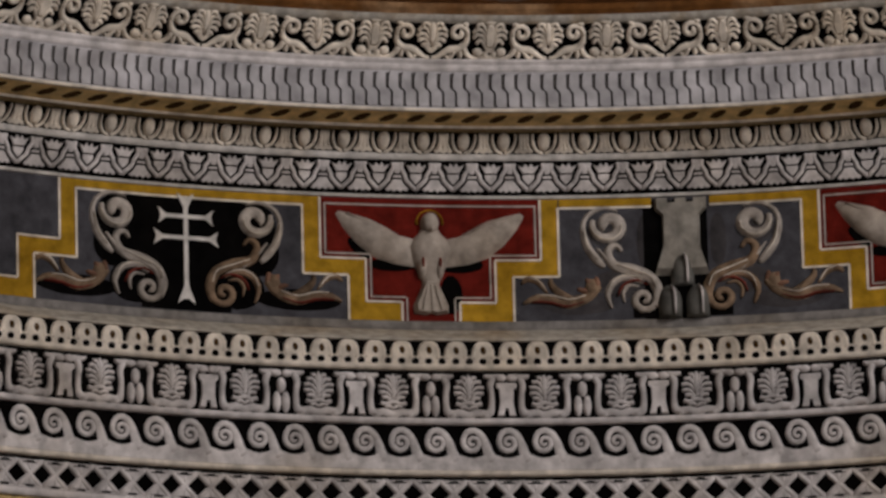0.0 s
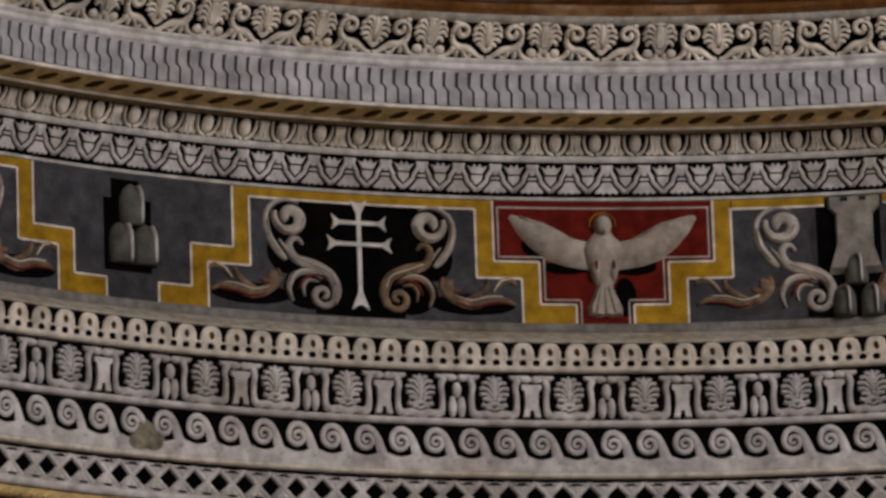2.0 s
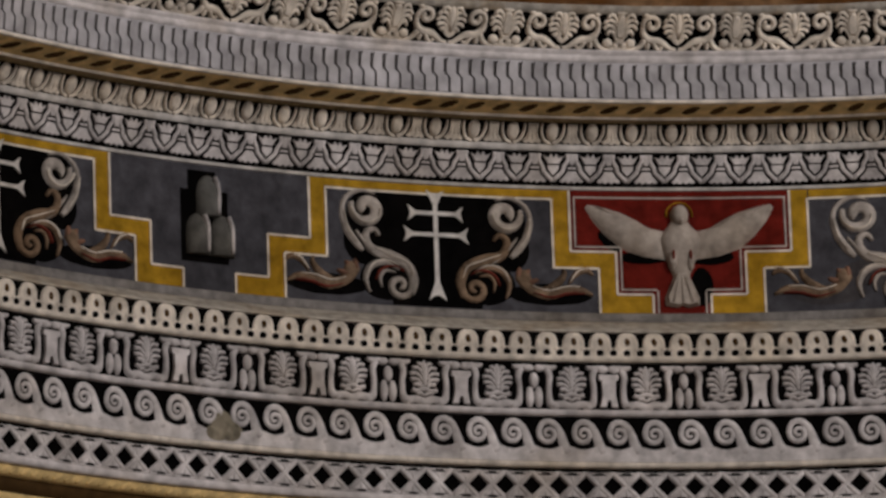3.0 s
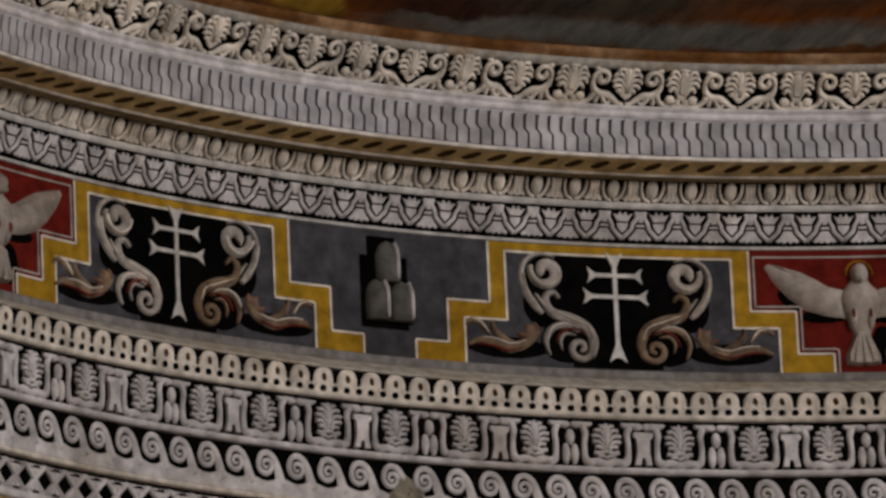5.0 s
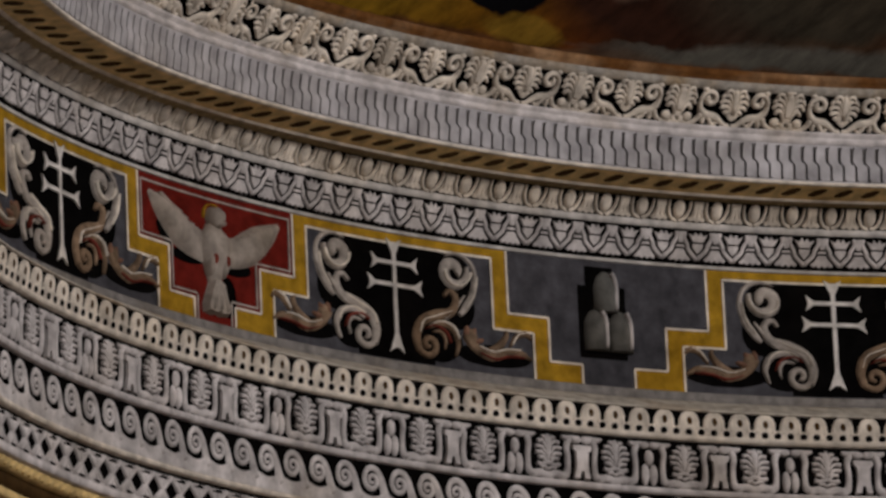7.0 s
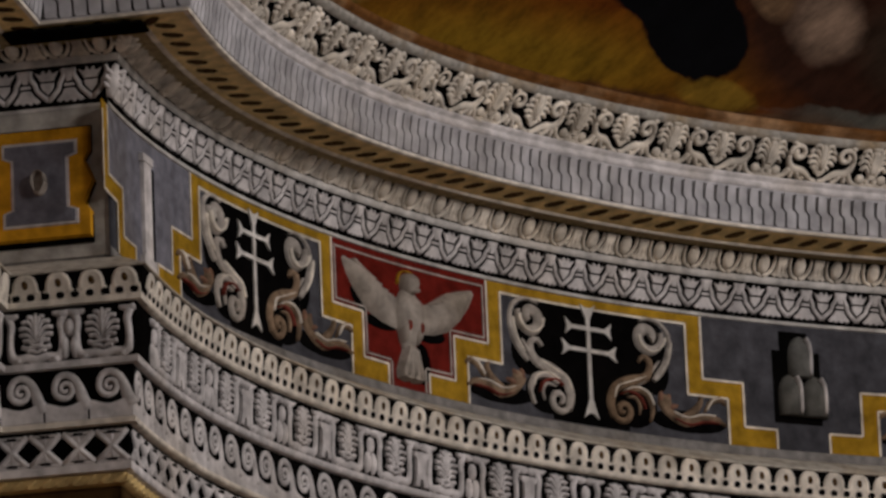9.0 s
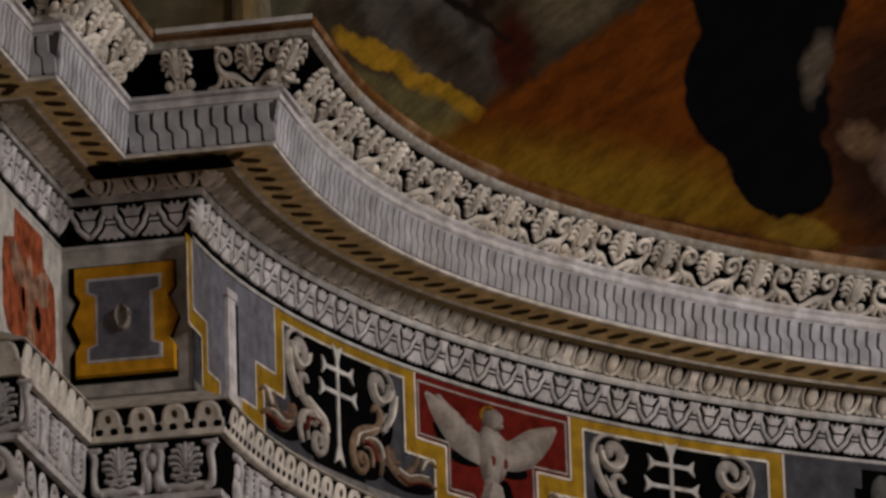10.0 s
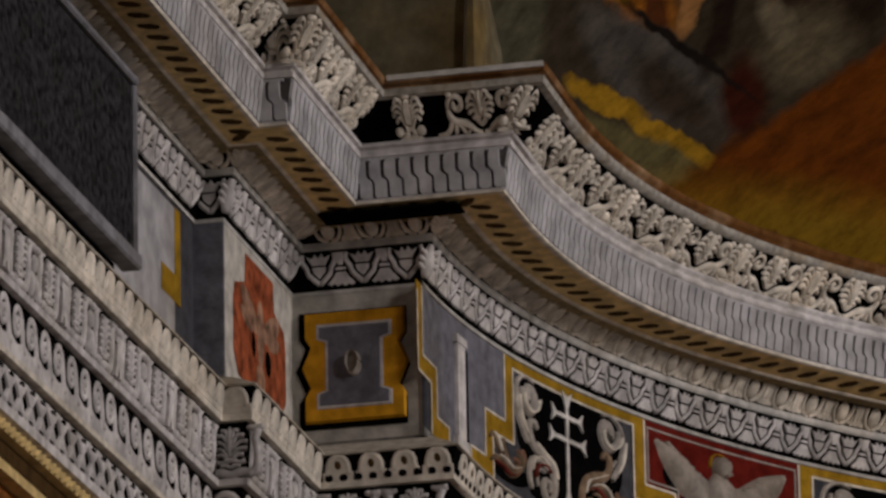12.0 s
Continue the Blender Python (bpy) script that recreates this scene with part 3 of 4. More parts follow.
def stations(band, step, offset=0.0, pack=0.0, jog=True, nave=True, run=None, face=None):
    """Places along the walls at which a moulding repeats: along the apse, the pier's face and the two nave walls.
    run: for the apse, the arc metre of one piece, the arc's radius, and the pitch before that piece.
    face: shares of the pier's face at which pieces stand."""
    (p, z), (p1, z1) = band
    out = []
    pm = (p + p1) / 2
    ext = max(pm - YF, 0.0)
    low = ((p, z - sag(z)), (p1, z1 - sag(z1)))
    s0, radius, before = run or (step / 2 - ext, R - p, step)
    places = [s0 + (i + offset) * (step if i >= 0 else before) for i in range(-60, 180)]
    for d in places:
        if d < step * 0.3 - ext or d > radius * radians(106):
            continue
        a = radians(90) - max(d, 0) / radius
        k = ends(math.degrees(a))
        pa, pa1 = p + grow(p) * k, p1 + grow(p1) * k
        here = ((pa, z - sag(z) * k), (pa1, z1 - sag(z1) * k))
        out.append(frame_at((math.cos(a), math.sin(a), 0), (math.sin(a), -math.cos(a), 0), -(R - pa) * math.sin(a), (R - pa) * math.cos(a) + min(d, 0), here))

    def straight(a, b, right, normal, at, shares=None):
        length = b - a
        if pack:
            k = max(1, round(length / pack))
            wide = Matrix.Diagonal((length / k / (pack * 1.08), 1, 1, 1))
        else:
            k, wide = max(1, round(length / step)), Matrix.Identity(4)
        if length < 0.1 and step > 0.05:
            k = 1
        for share in shares or [(i + 0.5 + offset) / k for i in range(k - (1 if offset else 0))]:
            out.append(frame_at(right, normal, *at(a + length * share), low) @ wide)
    straight(XB + pm, -R + pm + grow(pm), (1, 0, 0), (0, -1, 0), lambda s: (s, YF - p), face)
    if not nave:
        return out
    straight(YJ - pm, YF - pm, (0, 1, 0), (1, 0, 0), lambda s: (XB + p, s))
    straight(-5.2, YJ - pm, (0, 1, 0), (1, 0, 0), lambda s: (XA + p, s))
    if jog:
        straight(XA + p, XB + p, (1, 0, 0), (0, -1, 0), lambda s: (s, YJ - p))
    return out


def lay(name, bm, mat, parent, places, label=""):
    first = part(name, bm, mat, parent, label)
    first.matrix_world = places[0]
    for m in places[1:]:
        again(first, m, parent)

# ---------------------------------------------------------------- frieze panels


def bend(bm, phi=True):
    """Lays a drawing (arc metres, height, relief) on the apse wall at its axis."""
    for v in bm.verts:
        a, h = v.co.x / R, v.co.z
        v.co = Vector(((R - h) * math.sin(a), (R - h) * math.cos(a), ZT + 0.957 * v.co.y)) if phi else Vector((v.co.x, -h, v.co.y))


def rect(bm, x0, x1, y0, y1, h, z=0.0):
    n = max(1, math.ceil(abs(x1 - x0) / 0.06))
    xs = [x0 + (x1 - x0) * i / n for i in range(n + 1)]
    g = [[bm.verts.new((x, y, zz)) for x in xs] for y, zz in ((y0, z), (y0, z + h), (y1, z + h), (y1, z))]
    for a, b in zip(g, g[1:]):
        for i in range(n):
            bm.faces.new((a[i], a[i + 1], b[i + 1], b[i]))
    for k in (0, -1):
        bm.faces.new([r[k] for r in g])


class Panel:
    """One painted field of the frieze; parts are drawn flat and then laid on the wall."""

    def __init__(self, name, label, category, where):
        self.root = tagged(new(name), label, category, group="painted fields of the frieze")
        self.where, self.flat = where, isinstance(where, Matrix)
        self.m = where if self.flat else Matrix.Rotation(radians(where), 4, "Z")
        self.root.matrix_world = self.m

    def add(self, name, mat, draw, label="", under=None):
        bm = bmesh.new()
        draw(bm)
        bend(bm, not self.flat)
        return part(name, bm, mat, under or self.root, label)


W1, W2, W3, V1, V2, V3 = 0.382, 0.224, 0.10, -0.232, -0.388, -0.457
BW = 0.062


def stepped_field(panel, mat, k=1.0):
    panel.add("field", mat, lambda bm: (rect(bm, -W1 * k, W1 * k, V1, -0.008, .003), rect(bm, -W2 * k, W2 * k, V2, V1, .003), rect(bm, -W3 * k, W3 * k, V3, V2, .003)))


def stepped_lines(panel, mat, d, w, name, k=1.0, z=0.003):
    """A thin line that follows the steps, d metres inside the edge."""
    a, b, c = W1 * k - d, W2 * k - d, W3 * k - d

    def draw(bm):
        rect(bm, -a, a, -0.016 - d - w, -0.016 - d, .003, z)
        for s in (1, -1):
            rect(bm, s * a, s * (a - w), V1 + d, -0.016 - d - w, .003, z)
            rect(bm, s * b, s * a, V1 + d, V1 + d + w, .003, z)
            rect(bm, s * b, s * (b - w), V2 + d, V1 + d, .003, z)
            rect(bm, s * c, s * b, V2 + d, V2 + d + w, .003, z)
            rect(bm, s * c, s * (c - w), V3, V2 + d, .003, z)
    panel.add(name, mat, draw)


def stepped_border(panel, k=1.0, bw=BW):
    for s in (1, -1):
        def draw(bm):
            rect(bm, s * W1 * k, s * (W1 * k + bw), V1 - bw, -0.008, .004)
            rect(bm, s * W2 * k, s * W1 * k, V1 - bw, V1, .004)
            rect(bm, s * W2 * k, s * (W2 * k + bw), V3, V1 - bw, .004)
            rect(bm, s * W3 * k, s * W2 * k, V3, V2, .004)
        border = panel.add("border", OCHRE, draw, "ochre stepped border")

        def edge(bm):
            w, o = .008, .0
            for q, top in ((0.0, -0.008), (bw, -0.04)):
                a, b, c = W1 * k + q, W2 * k + q, W3 * k
                y1, y2 = V1 - q, V2
                rect(bm, s * (a - w / 2), s * (a + w / 2), y1, top, .002, .004)
                rect(bm, s * b, s * a, y1 - w / 2, y1 + w / 2, .002, .004)
                rect(bm, s * (b - w / 2), s * (b + w / 2), V3 if q else V2, y1, .002, .004)
            rect(bm, s * W3 * k, s * W2 * k, V2 - w / 2, V2 + w / 2, .002, .004)
            rect(bm, s * (W3 * k - w / 2), s * (W3 * k + w / 2), V3, V2, .002, .004)
        panel.add("outline", CREAM, edge, under=border)


def pillow(bm, poly, h, z=0.003):
    """A softly rounded raised shape."""
    cx, cy = sum(p[0] for p in poly) / len(poly), sum(p[1] for p in poly) / len(poly)
    rings = [[bm.verts.new((x + (cx - x) * k, y + (cy - y) * k, z + h * (1 - (1 - k) ** 3))) for x, y in poly] for k in (0, .08, .2, .4, .65)]
    n = len(poly)
    for a, b in zip(rings, rings[1:]):
        for i in range(n):
            bm.faces.new((a[i], a[(i + 1) % n], b[(i + 1) % n], b[i])).smooth = True
    bm.faces.new(rings[-1]).smooth = True


def dove_shape(bm):
    """A relief bird with spread wings, in one piece."""
    wing = [(0.040, -0.160), (0.10, -0.146), (0.15, -0.115), (0.20, -0.088), (0.26, -0.070), (0.315, -0.058), (0.327, -0.070), (0.300, -0.122), (0.255, -0.178), (0.20, -0.224), (0.13, -0.250), (0.045, -0.262)]
    for s in (1, -1):
        pillow(bm, [(x * s, y) for x, y in wing], 0.034)
        for k in range(4):
            stroke(bm, [(x * s, y) for x, y in curve([(0.09 + .03 * k, -0.16 + .014 * k), (0.15 + .03 * k, -0.155 + .02 * k), (0.20 + .03 * k, -0.135 + .022 * k)], 5)], taper(5, .006, .009, .003), 0.027)
    swell(bm, [(-.345, .026), (-.31, .032), (-.27, .048), (-.23, .066), (-.19, .074), (-.16, .062), (-.14, .042), (-.12, .030)], 0, 0.05)
    dome(bm, 0, -0.10, 0.033, 0.042, 0.055, 14)
    dome(bm, 0.002, -0.128, 0.010, 0.012, 0.064, 8)
    dome(bm, -0.030, -0.26, 0.018, 0.05, 0.044, 10)
    dome(bm, 0.030, -0.26, 0.018, 0.05, 0.044, 10)
    slab(bm, [(-.02, -.30), (.02, -.30), (.062, -.40), (.060, -.43), (.02, -.437), (0, -.43), (-.02, -.437), (-.060, -.43), (-.062, -.40)], .03, .2)
    for x in (-.028, 0, .028):
        stroke(bm, [(x * .4, -.33), (x * 1.2, -.42)], taper(2, .005, .008), .034)


def halo(bm):
    stroke(bm, spiral(0, -0.095, 0.045, 0.045, -10, 190, 14), .0035, .012)


SHADOW_SPOTS = ((.10, -.250, .11, .040), (.225, -.165, .135, .038), (.070, -.36, .052, .095), (-.13, -.252, .115, .032), (-.245, -.195, .07, .03))


def dove_panel(where, field=RED, k=1.0, name="dove_panel", label="red stepped panel with a pale relief dove", border=True):
    p = Panel(name, label, "painted panel", where)
    if border:
        stepped_field(p, field, k)
    else:
        half = [(0.0, -.03), (.15, -.03), (.16, -.12), (.27, -.15), (.29, -.20), (.29, -.36), (.24, -.42), (.07, -.43), (0.0, -.36)]
        p.add("field", field, lambda bm: slab(bm, half + [(-x, y) for x, y in reversed(half[1:-1])], .003, .01))
    if border:
        stepped_lines(p, DULL, 0.014, 0.006, "inner_line", k)
    # the dove's shadow, painted in black under wings and beside the tail
    for dx, dy, rx, ry in SHADOW_SPOTS if border else ((-.075, -.285, .030, .050), (.085, -.300, .045, .050)):
        p.add("dark_ground", BLACK, lambda bm: dome(bm, dx, dy, rx, ry, .0045, 14, .75 if dx > .2 else -.75 if dx < -.2 else 0), "black painted shadow of the dove")
    if border:
        p.add("halo", OCHRE, halo)

    def worn_bird(bm):
        dome(bm, 0, -.235, .040, .115, .010, 14)
        dome(bm, 0, -.370, .055, .050, .007, 12)
        for s in (1, -1):
            dome(bm, .120 * s, -.190, .115, .042, .008, 14, .45 * s)
            dome(bm, .150 * s, -.225, .080, .028, .006, 12, .25 * s)
    p.add("dove", DOVE if border else ROSE, dove_shape if border else worn_bird, "pale plaster dove in relief" if border else "faded dove, almost worn away")
    if k == 1:
        for s in (1, -1):
            p.add("foot", FOOT, lambda bm: dome(bm, .030 * s, -.250, .009, .030, .053, 8), "dull red foot")
    if border:
        stepped_border(p, k)
    return p


def swell(bm, rows, cx, depth, n=9):
    """A rounded relief: rows of (height, half width)."""
    top = max(w for y, w in rows)
    lines = []
    for y, w in rows:
        lines.append([bm.verts.new((cx - w * math.cos(math.pi * i / (n - 1)), y, depth * (w / top) * math.sin(math.pi * i / (n - 1)) + 0.003)) for i in range(n)])
    for a, b in zip(lines, lines[1:]):
        for i in range(n - 1):
            bm.faces.new((a[i], a[i + 1], b[i + 1], b[i])).smooth = True
    bm.faces.new(lines[0])
    bm.faces.new(list(reversed(lines[-1])))


def hill(bm, x, y, w, h, d):
    swell(bm, [(y + h * k, w * math.sqrt(max(1 - max(k - .5, 0) ** 2 * 4, 0.01))) for k in (0, .25, .5, .65, .78, .88, .95, 1.0)], x, d)


def mount_panel(where):
    p = Panel("mount_panel", "slate grey stepped panel with a three-hilled mount", "painted panel", where)
    stepped_field(p, SLATE)
    # black ground that also paints in the hills' shadow
    p.add("dark_ground", BLACK, lambda bm: (rect(bm, -.105, .075, -.36, -.10, .003, .003), rect(bm, -.075, 0.03, -.10, -.03, .003, .003)), "black painted ground with shadow behind the motif")
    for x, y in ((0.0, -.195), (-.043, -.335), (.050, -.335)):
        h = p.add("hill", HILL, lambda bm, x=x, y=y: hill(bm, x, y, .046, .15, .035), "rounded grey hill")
        # highlight painted on the hill's right flank
        p.add("pale_stroke", STONE, lambda bm: stroke(bm, curve([(x + .010, y + .138), (x + .024, y + .105), (x + .026, y + .05), (x + .024, y + .006)], 8), taper(8, .004, .008, .008, .005), .041), "painted highlight down the right of the hill", h)
    stepped_border(p)
    return p


def flare(bm, x, y, dx, dy, length, w):
    """An arm of the cross, with a forked end."""
    px, py = -dy, dx
    q = lambda a, b: (x + dx * a + px * b, y + dy * a + py * b)
    slab(bm, [q(0, w), q(length * .7, w), q(length, w * 4.2), q(length * .92, w * .9), q(length * .92, -w * .9), q(length, -w * 4.2), q(length * .7, -w), q(0, -w)], .008, .03)


def cross_shape(bm):
    flare(bm, 0, -.21, 0, 1, .185, .0078)
    flare(bm, 0, -.20, 0, -1, .232, .0078)
    for y, l in ((-.112, .100), (-.190, .118)):
        for s in (1, -1):
            flare(bm, 0, y, s, 0, l, .0072)


def side_scroll(bm, s, big=True):
    g = lambda pts: [(x * s, y) for x, y in pts]
    stroke(bm, g(spiral(0.248, -0.108, 0.058, 0.014, 20, -400, 24)), taper(24, .010, .020, .024, .021, .016), .014)
    stroke(bm, g(curve([(0.335, -0.115), (0.325, -0.18), (0.29, -0.235), (0.265, -0.262)], 9)), taper(9, .006, .014, .016, .008), .012)


def low_scroll(bm, s):
    g = lambda pts: [(x * s, y) for x, y in pts]
    stroke(bm, g(curve([(0.205, -0.205), (0.222, -0.182), (0.248, -0.192), (0.252, -0.222), (0.228, -0.258), (0.165, -0.275), (0.108, -0.305), (0.084, -0.360), (0.098, -0.412)], 24)), taper(24, .006, .011, .014, .017, .022, .021, .020, .015), .014)
    stroke(bm, g(spiral(0.134, -0.382, 0.044, 0.006, 205, 640, 20)), taper(20, .013, .014, .012, .010), .014)
    stroke(bm, g(curve([(0.135, -0.322), (0.190, -0.300), (0.236, -0.316), (0.258, -0.362), (0.244, -0.412)], 10)), taper(10, .008, .014, .013, .004), .012)
    stroke(bm, g(curve([(0.150, -0.335), (0.185, -0.330), (0.205, -0.356), (0.200, -0.392)], 8)), taper(8, .004, .008, .008, .003), .010)


def tail_scroll(bm, s):
    g = lambda pts: [(x * s, y) for x, y in pts]
    stroke(bm, g(curve([(0.285, -0.330), (0.330, -0.372), (0.395, -0.392), (0.455, -0.375), (0.505, -0.372), (0.548, -0.392)], 14)), taper(14, .010, .020, .023, .018, .014, .005), .012)
    stroke(bm, g(curve([(0.375, -0.380), (0.425, -0.352), (0.452, -0.318), (0.448, -0.298)], 9)), taper(9, .012, .015, .010, .004), .013)
    stroke(bm, g(curve([(0.465, -0.352), (0.495, -0.312), (0.530, -0.300), (0.552, -0.318)], 9)), taper(9, .004, .011, .013, .005), .010)
    dome(bm, 0.312 * s, -0.335, 0.024, 0.034, .014, 10)


def outer_leaf(bm, s):
    g = lambda pts: [(x * s, y) for x, y in pts]
    stroke(bm, g(curve([(0.215, -0.055), (0.27, -0.042), (0.325, -0.075), (0.338, -0.14), (0.315, -0.21), (0.272, -0.262)], 14)), taper(14, .003, .008, .009, .010, .008, .004), .009)
    stroke(bm, g(curve([(0.29, -0.19), (0.262, -0.225), (0.235, -0.262), (0.20, -0.285)], 8)), taper(8, .004, .008, .008, .003), .010)


# highlights painted as thin cream lines along the scrolls
HIGHLIGHTS = (
    (curve([(0.225, -0.255), (0.165, -0.278), (0.108, -0.302), (0.090, -0.345)], 9), .020),
    (curve([(0.335, -0.365), (0.39, -0.380), (0.45, -0.364), (0.50, -0.364)], 9), .018),
    (spiral(0.248, -0.108, 0.062, 0.044, 0, -180, 12), .022),
    (curve([(0.140, -0.312), (0.188, -0.294), (0.236, -0.312), (0.254, -0.352)], 9), .018),
    (curve([(0.470, -0.345), (0.497, -0.308), (0.530, -0.297)], 7), .015),
    (curve([(0.335, -0.122), (0.322, -0.186), (0.288, -0.236)], 8), .018))
DARK_STROKES = (
    (curve([(0.120, -0.330), (0.160, -0.312), (0.205, -0.330), (0.222, -0.368)], 8), .0155),
    (curve([(0.340, -0.388), (0.400, -0.404), (0.460, -0.388), (0.520, -0.388)], 9), .0150))
PETALS = ((.318, -.322, 30), (.340, -.345, 75), (.405, -.395, 80), (.485, -.376, 100), (.292, -.318, 10), (.445, -.383, 85))


def scrolls(p):
    for s in (1, -1):
        p.add("outer_leaf", DULL, lambda bm: outer_leaf(bm, s), "grey acanthus leaf")
        upper = p.add("upper_scroll", DULL, lambda bm: side_scroll(bm, s), "grey volute scroll")
        lower = p.add("lower_scroll", DULL if s < 0 else TAWNY, lambda bm: low_scroll(bm, s), "tawny acanthus scroll")
        tail = p.add("tail_leaf", TAWNY, lambda bm: tail_scroll(bm, s), "tawny acanthus tail")
        for x, y, t in PETALS:
            p.add("petal", FLESH, lambda bm: dome(bm, x * s, y, .010, .026, .012, 8, radians(-t * s)), "dull reddish petal", tail)
        for (pts, h), owner in zip(HIGHLIGHTS, (lower, tail, upper, lower, tail, upper)):
            p.add("pale_stroke", CREAM, lambda bm: stroke(bm, [(x * s, y) for x, y in pts], taper(len(pts), .002, .0045, .0045, .002), h), "", owner)
        for (pts, h), owner in zip(DARK_STROKES, (lower, tail)):
            p.add("dark_stroke", FOOT, lambda bm: stroke(bm, [(x * s, y) for x, y in pts], taper(len(pts), .002, .006, .006, .002), h), "dull red shading", owner)


def cross_panel(where):
    p = Panel("cross_panel", "black panel with a white double-barred cross between scrolls", "painted panel", where)

    for x0, x1, y0, y1 in ((-.21, .21, -.20, -.036), (-.24, .24, -.30, -.20), (-.16, .16, -.452, -.30)):
        p.add("ground", BLACK, lambda bm: rect(bm, x0, x1, y0, y1, .003))
    for x, y, a, c in ((.24, -.13, .085, .090), (-.24, -.13, .085, .090), (.26, -.23, .075, .085), (-.26, -.23, .075, .085), (.40, -.392, .155, .040), (-.40, -.392, .155, .040), (.18, -.36, .10, .08), (-.18, -.36, .10, .08)):
        p.add("ground", BLACK, lambda bm: dome(bm, x, y, a, c, .0028 + .0002 * (x > 0), 20))
    p.add("top_border", OCHRE, lambda bm: rect(bm, -.417, .417, -.036, -.008, .0036), "ochre border along the top")
    p.add("top_line", CREAM, lambda bm: rect(bm, -.417, .417, -.045, -.037, .0036))
    p.add("cross", WHITE, cross_shape, "white double-barred cross")
    scrolls(p)
    return p


def tower_panel(where):
    p = Panel("tower_panel", "grey panel with a painted stone tower on three hills", "painted panel", where)
    # black ground that also paints in shadow behind tower and hills
    p.add("dark_ground", BLACK, lambda bm: (rect(bm, -.13, .09, -.46, -.02, .0025), rect(bm, -.17, .17, -.45, -.36, .003)), "black painted ground with shadow behind the motif")
    for s in (1, -1):
        p.add("top_border", OCHRE, lambda bm: rect(bm, s * .10, s * .417, -.036, -.008, .0036), "ochre border along the top")
        p.add("top_line", CREAM, lambda bm: rect(bm, s * .10, s * .417, -.045, -.037, .0036))
    tower = [(-.095, -.30), (-.065, -.20), (-.065, -.08), (-.09, -.055), (-.09, -.012), (-.05, -.012), (-.05, -.03), (-.02, -.03), (-.02, -.012), (.02, -.012), (.02, -.03), (.05, -.03), (.05, -.012), (.09, -.012), (.09, -.055), (.065, -.08), (.065, -.20), (.095, -.30)]
    p.add("tower", TOWER, lambda bm: slab(bm, tower, .03, .10), "grey stone tower with battlements")
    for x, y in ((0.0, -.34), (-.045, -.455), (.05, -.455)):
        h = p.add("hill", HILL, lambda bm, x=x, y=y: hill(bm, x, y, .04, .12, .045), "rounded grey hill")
        # highlight painted on the right of each small hill
        p.add("pale_stroke", STONE, lambda bm: stroke(bm, curve([(x + .006, y + .11), (x + .016, y + .085), (x + .018, y + .006)], 8), taper(8, .004, .009, .009, .006), .053), "painted highlight down the right of the hill", h)
    # smoky patches that paint in shadow round the scrolls and beside the tower
    for i, (x, y, a, c) in enumerate(((.255, -.13, .070, .055), (-.255, -.13, .070, .055), (.19, -.32, .12, .055), (-.19, -.32, .12, .055), (.36, -.395, .13, .040), (-.36, -.395, .13, .040), (-.12, -.17, .035, .11), (.125, -.17, .030, .10))):
        p.add("dark_wash", SMOKE_SHADE, lambda bm: dome(bm, x, y, a, c, .0018 + .00012 * i, 20), "smoky dark paint as shadow round scrolls and tower")
    scrolls(p)
    return p


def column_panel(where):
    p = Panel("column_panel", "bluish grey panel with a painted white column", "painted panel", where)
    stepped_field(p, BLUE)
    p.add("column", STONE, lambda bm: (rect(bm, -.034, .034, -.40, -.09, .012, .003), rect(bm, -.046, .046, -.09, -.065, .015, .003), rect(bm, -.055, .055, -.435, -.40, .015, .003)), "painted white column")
    # black strip painted as the column's shadow on its right
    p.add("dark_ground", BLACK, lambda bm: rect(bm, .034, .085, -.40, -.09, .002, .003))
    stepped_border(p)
    return p


tower_panel(0.4)
dove_panel(12.8)
cross_panel(25.1)
mount_panel(37.15)
cross_panel(49.26)
dove_panel(61.08)
cross_panel(73.05)
column_panel(84.6)
dove_panel(-24.2 + 12.3)

side = Matrix.Translation((XB + .006, -0.375, ZT)) @ Matrix.Rotation(radians(90), 4, "Z")
dove_panel(side, PALERED, 0.90, "side_panel", "faded red panel with a worn relief dove", False)
side = Matrix.Translation((XA, -1.23, ZT)) @ Matrix.Rotation(radians(90), 4, "Z")
p = Panel("nave_panel", "bluish grey panel with an ochre border", "painted panel", side)
p.add("field", FLUTE, lambda bm: rect(bm, -.40, .26, -.45, -.02, .003))
p.add("border", OCHRE, lambda bm: (rect(bm, .26, .32, -.30, -.02, .004), rect(bm, .12, .26, -.30, -.22, .004)), "ochre border")

# cartouche on the pier's face
side = Matrix.Translation((-4.203, YF, ZT - 0.235))
p = Panel("cartouche", "amber framed cartouche with a grey field and boss", "cartouche", side)


def outline(w, h, k):
    right = [(w, h), (w, h * .55), (w * (1 - k), h * .38), (w * (1 - k * .3), h * .2), (w * (1 + k * .5), 0)]
    right += [(x, -y) for x, y in reversed(right[:-1])]
    return right + [(-x, -y) for x, y in right]


# black slab shifted left and down as the frame's shadow
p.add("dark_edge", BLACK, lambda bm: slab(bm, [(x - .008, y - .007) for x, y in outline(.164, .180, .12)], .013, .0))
rim = p.add("frame", AMBER, lambda bm: slab(bm, outline(.158, .175, .12), .028, .06), "amber painted frame")
p.add("frame_line", STONE, lambda bm: slab(bm, [(.115, .13), (.115, .085), (.088, .075), (.088, -.075), (.115, -.085), (.115, -.13), (-.115, -.13), (-.115, -.085), (-.088, -.075), (-.088, .075), (-.115, .085), (-.115, .13)], .003, .02, .028), under=rim)
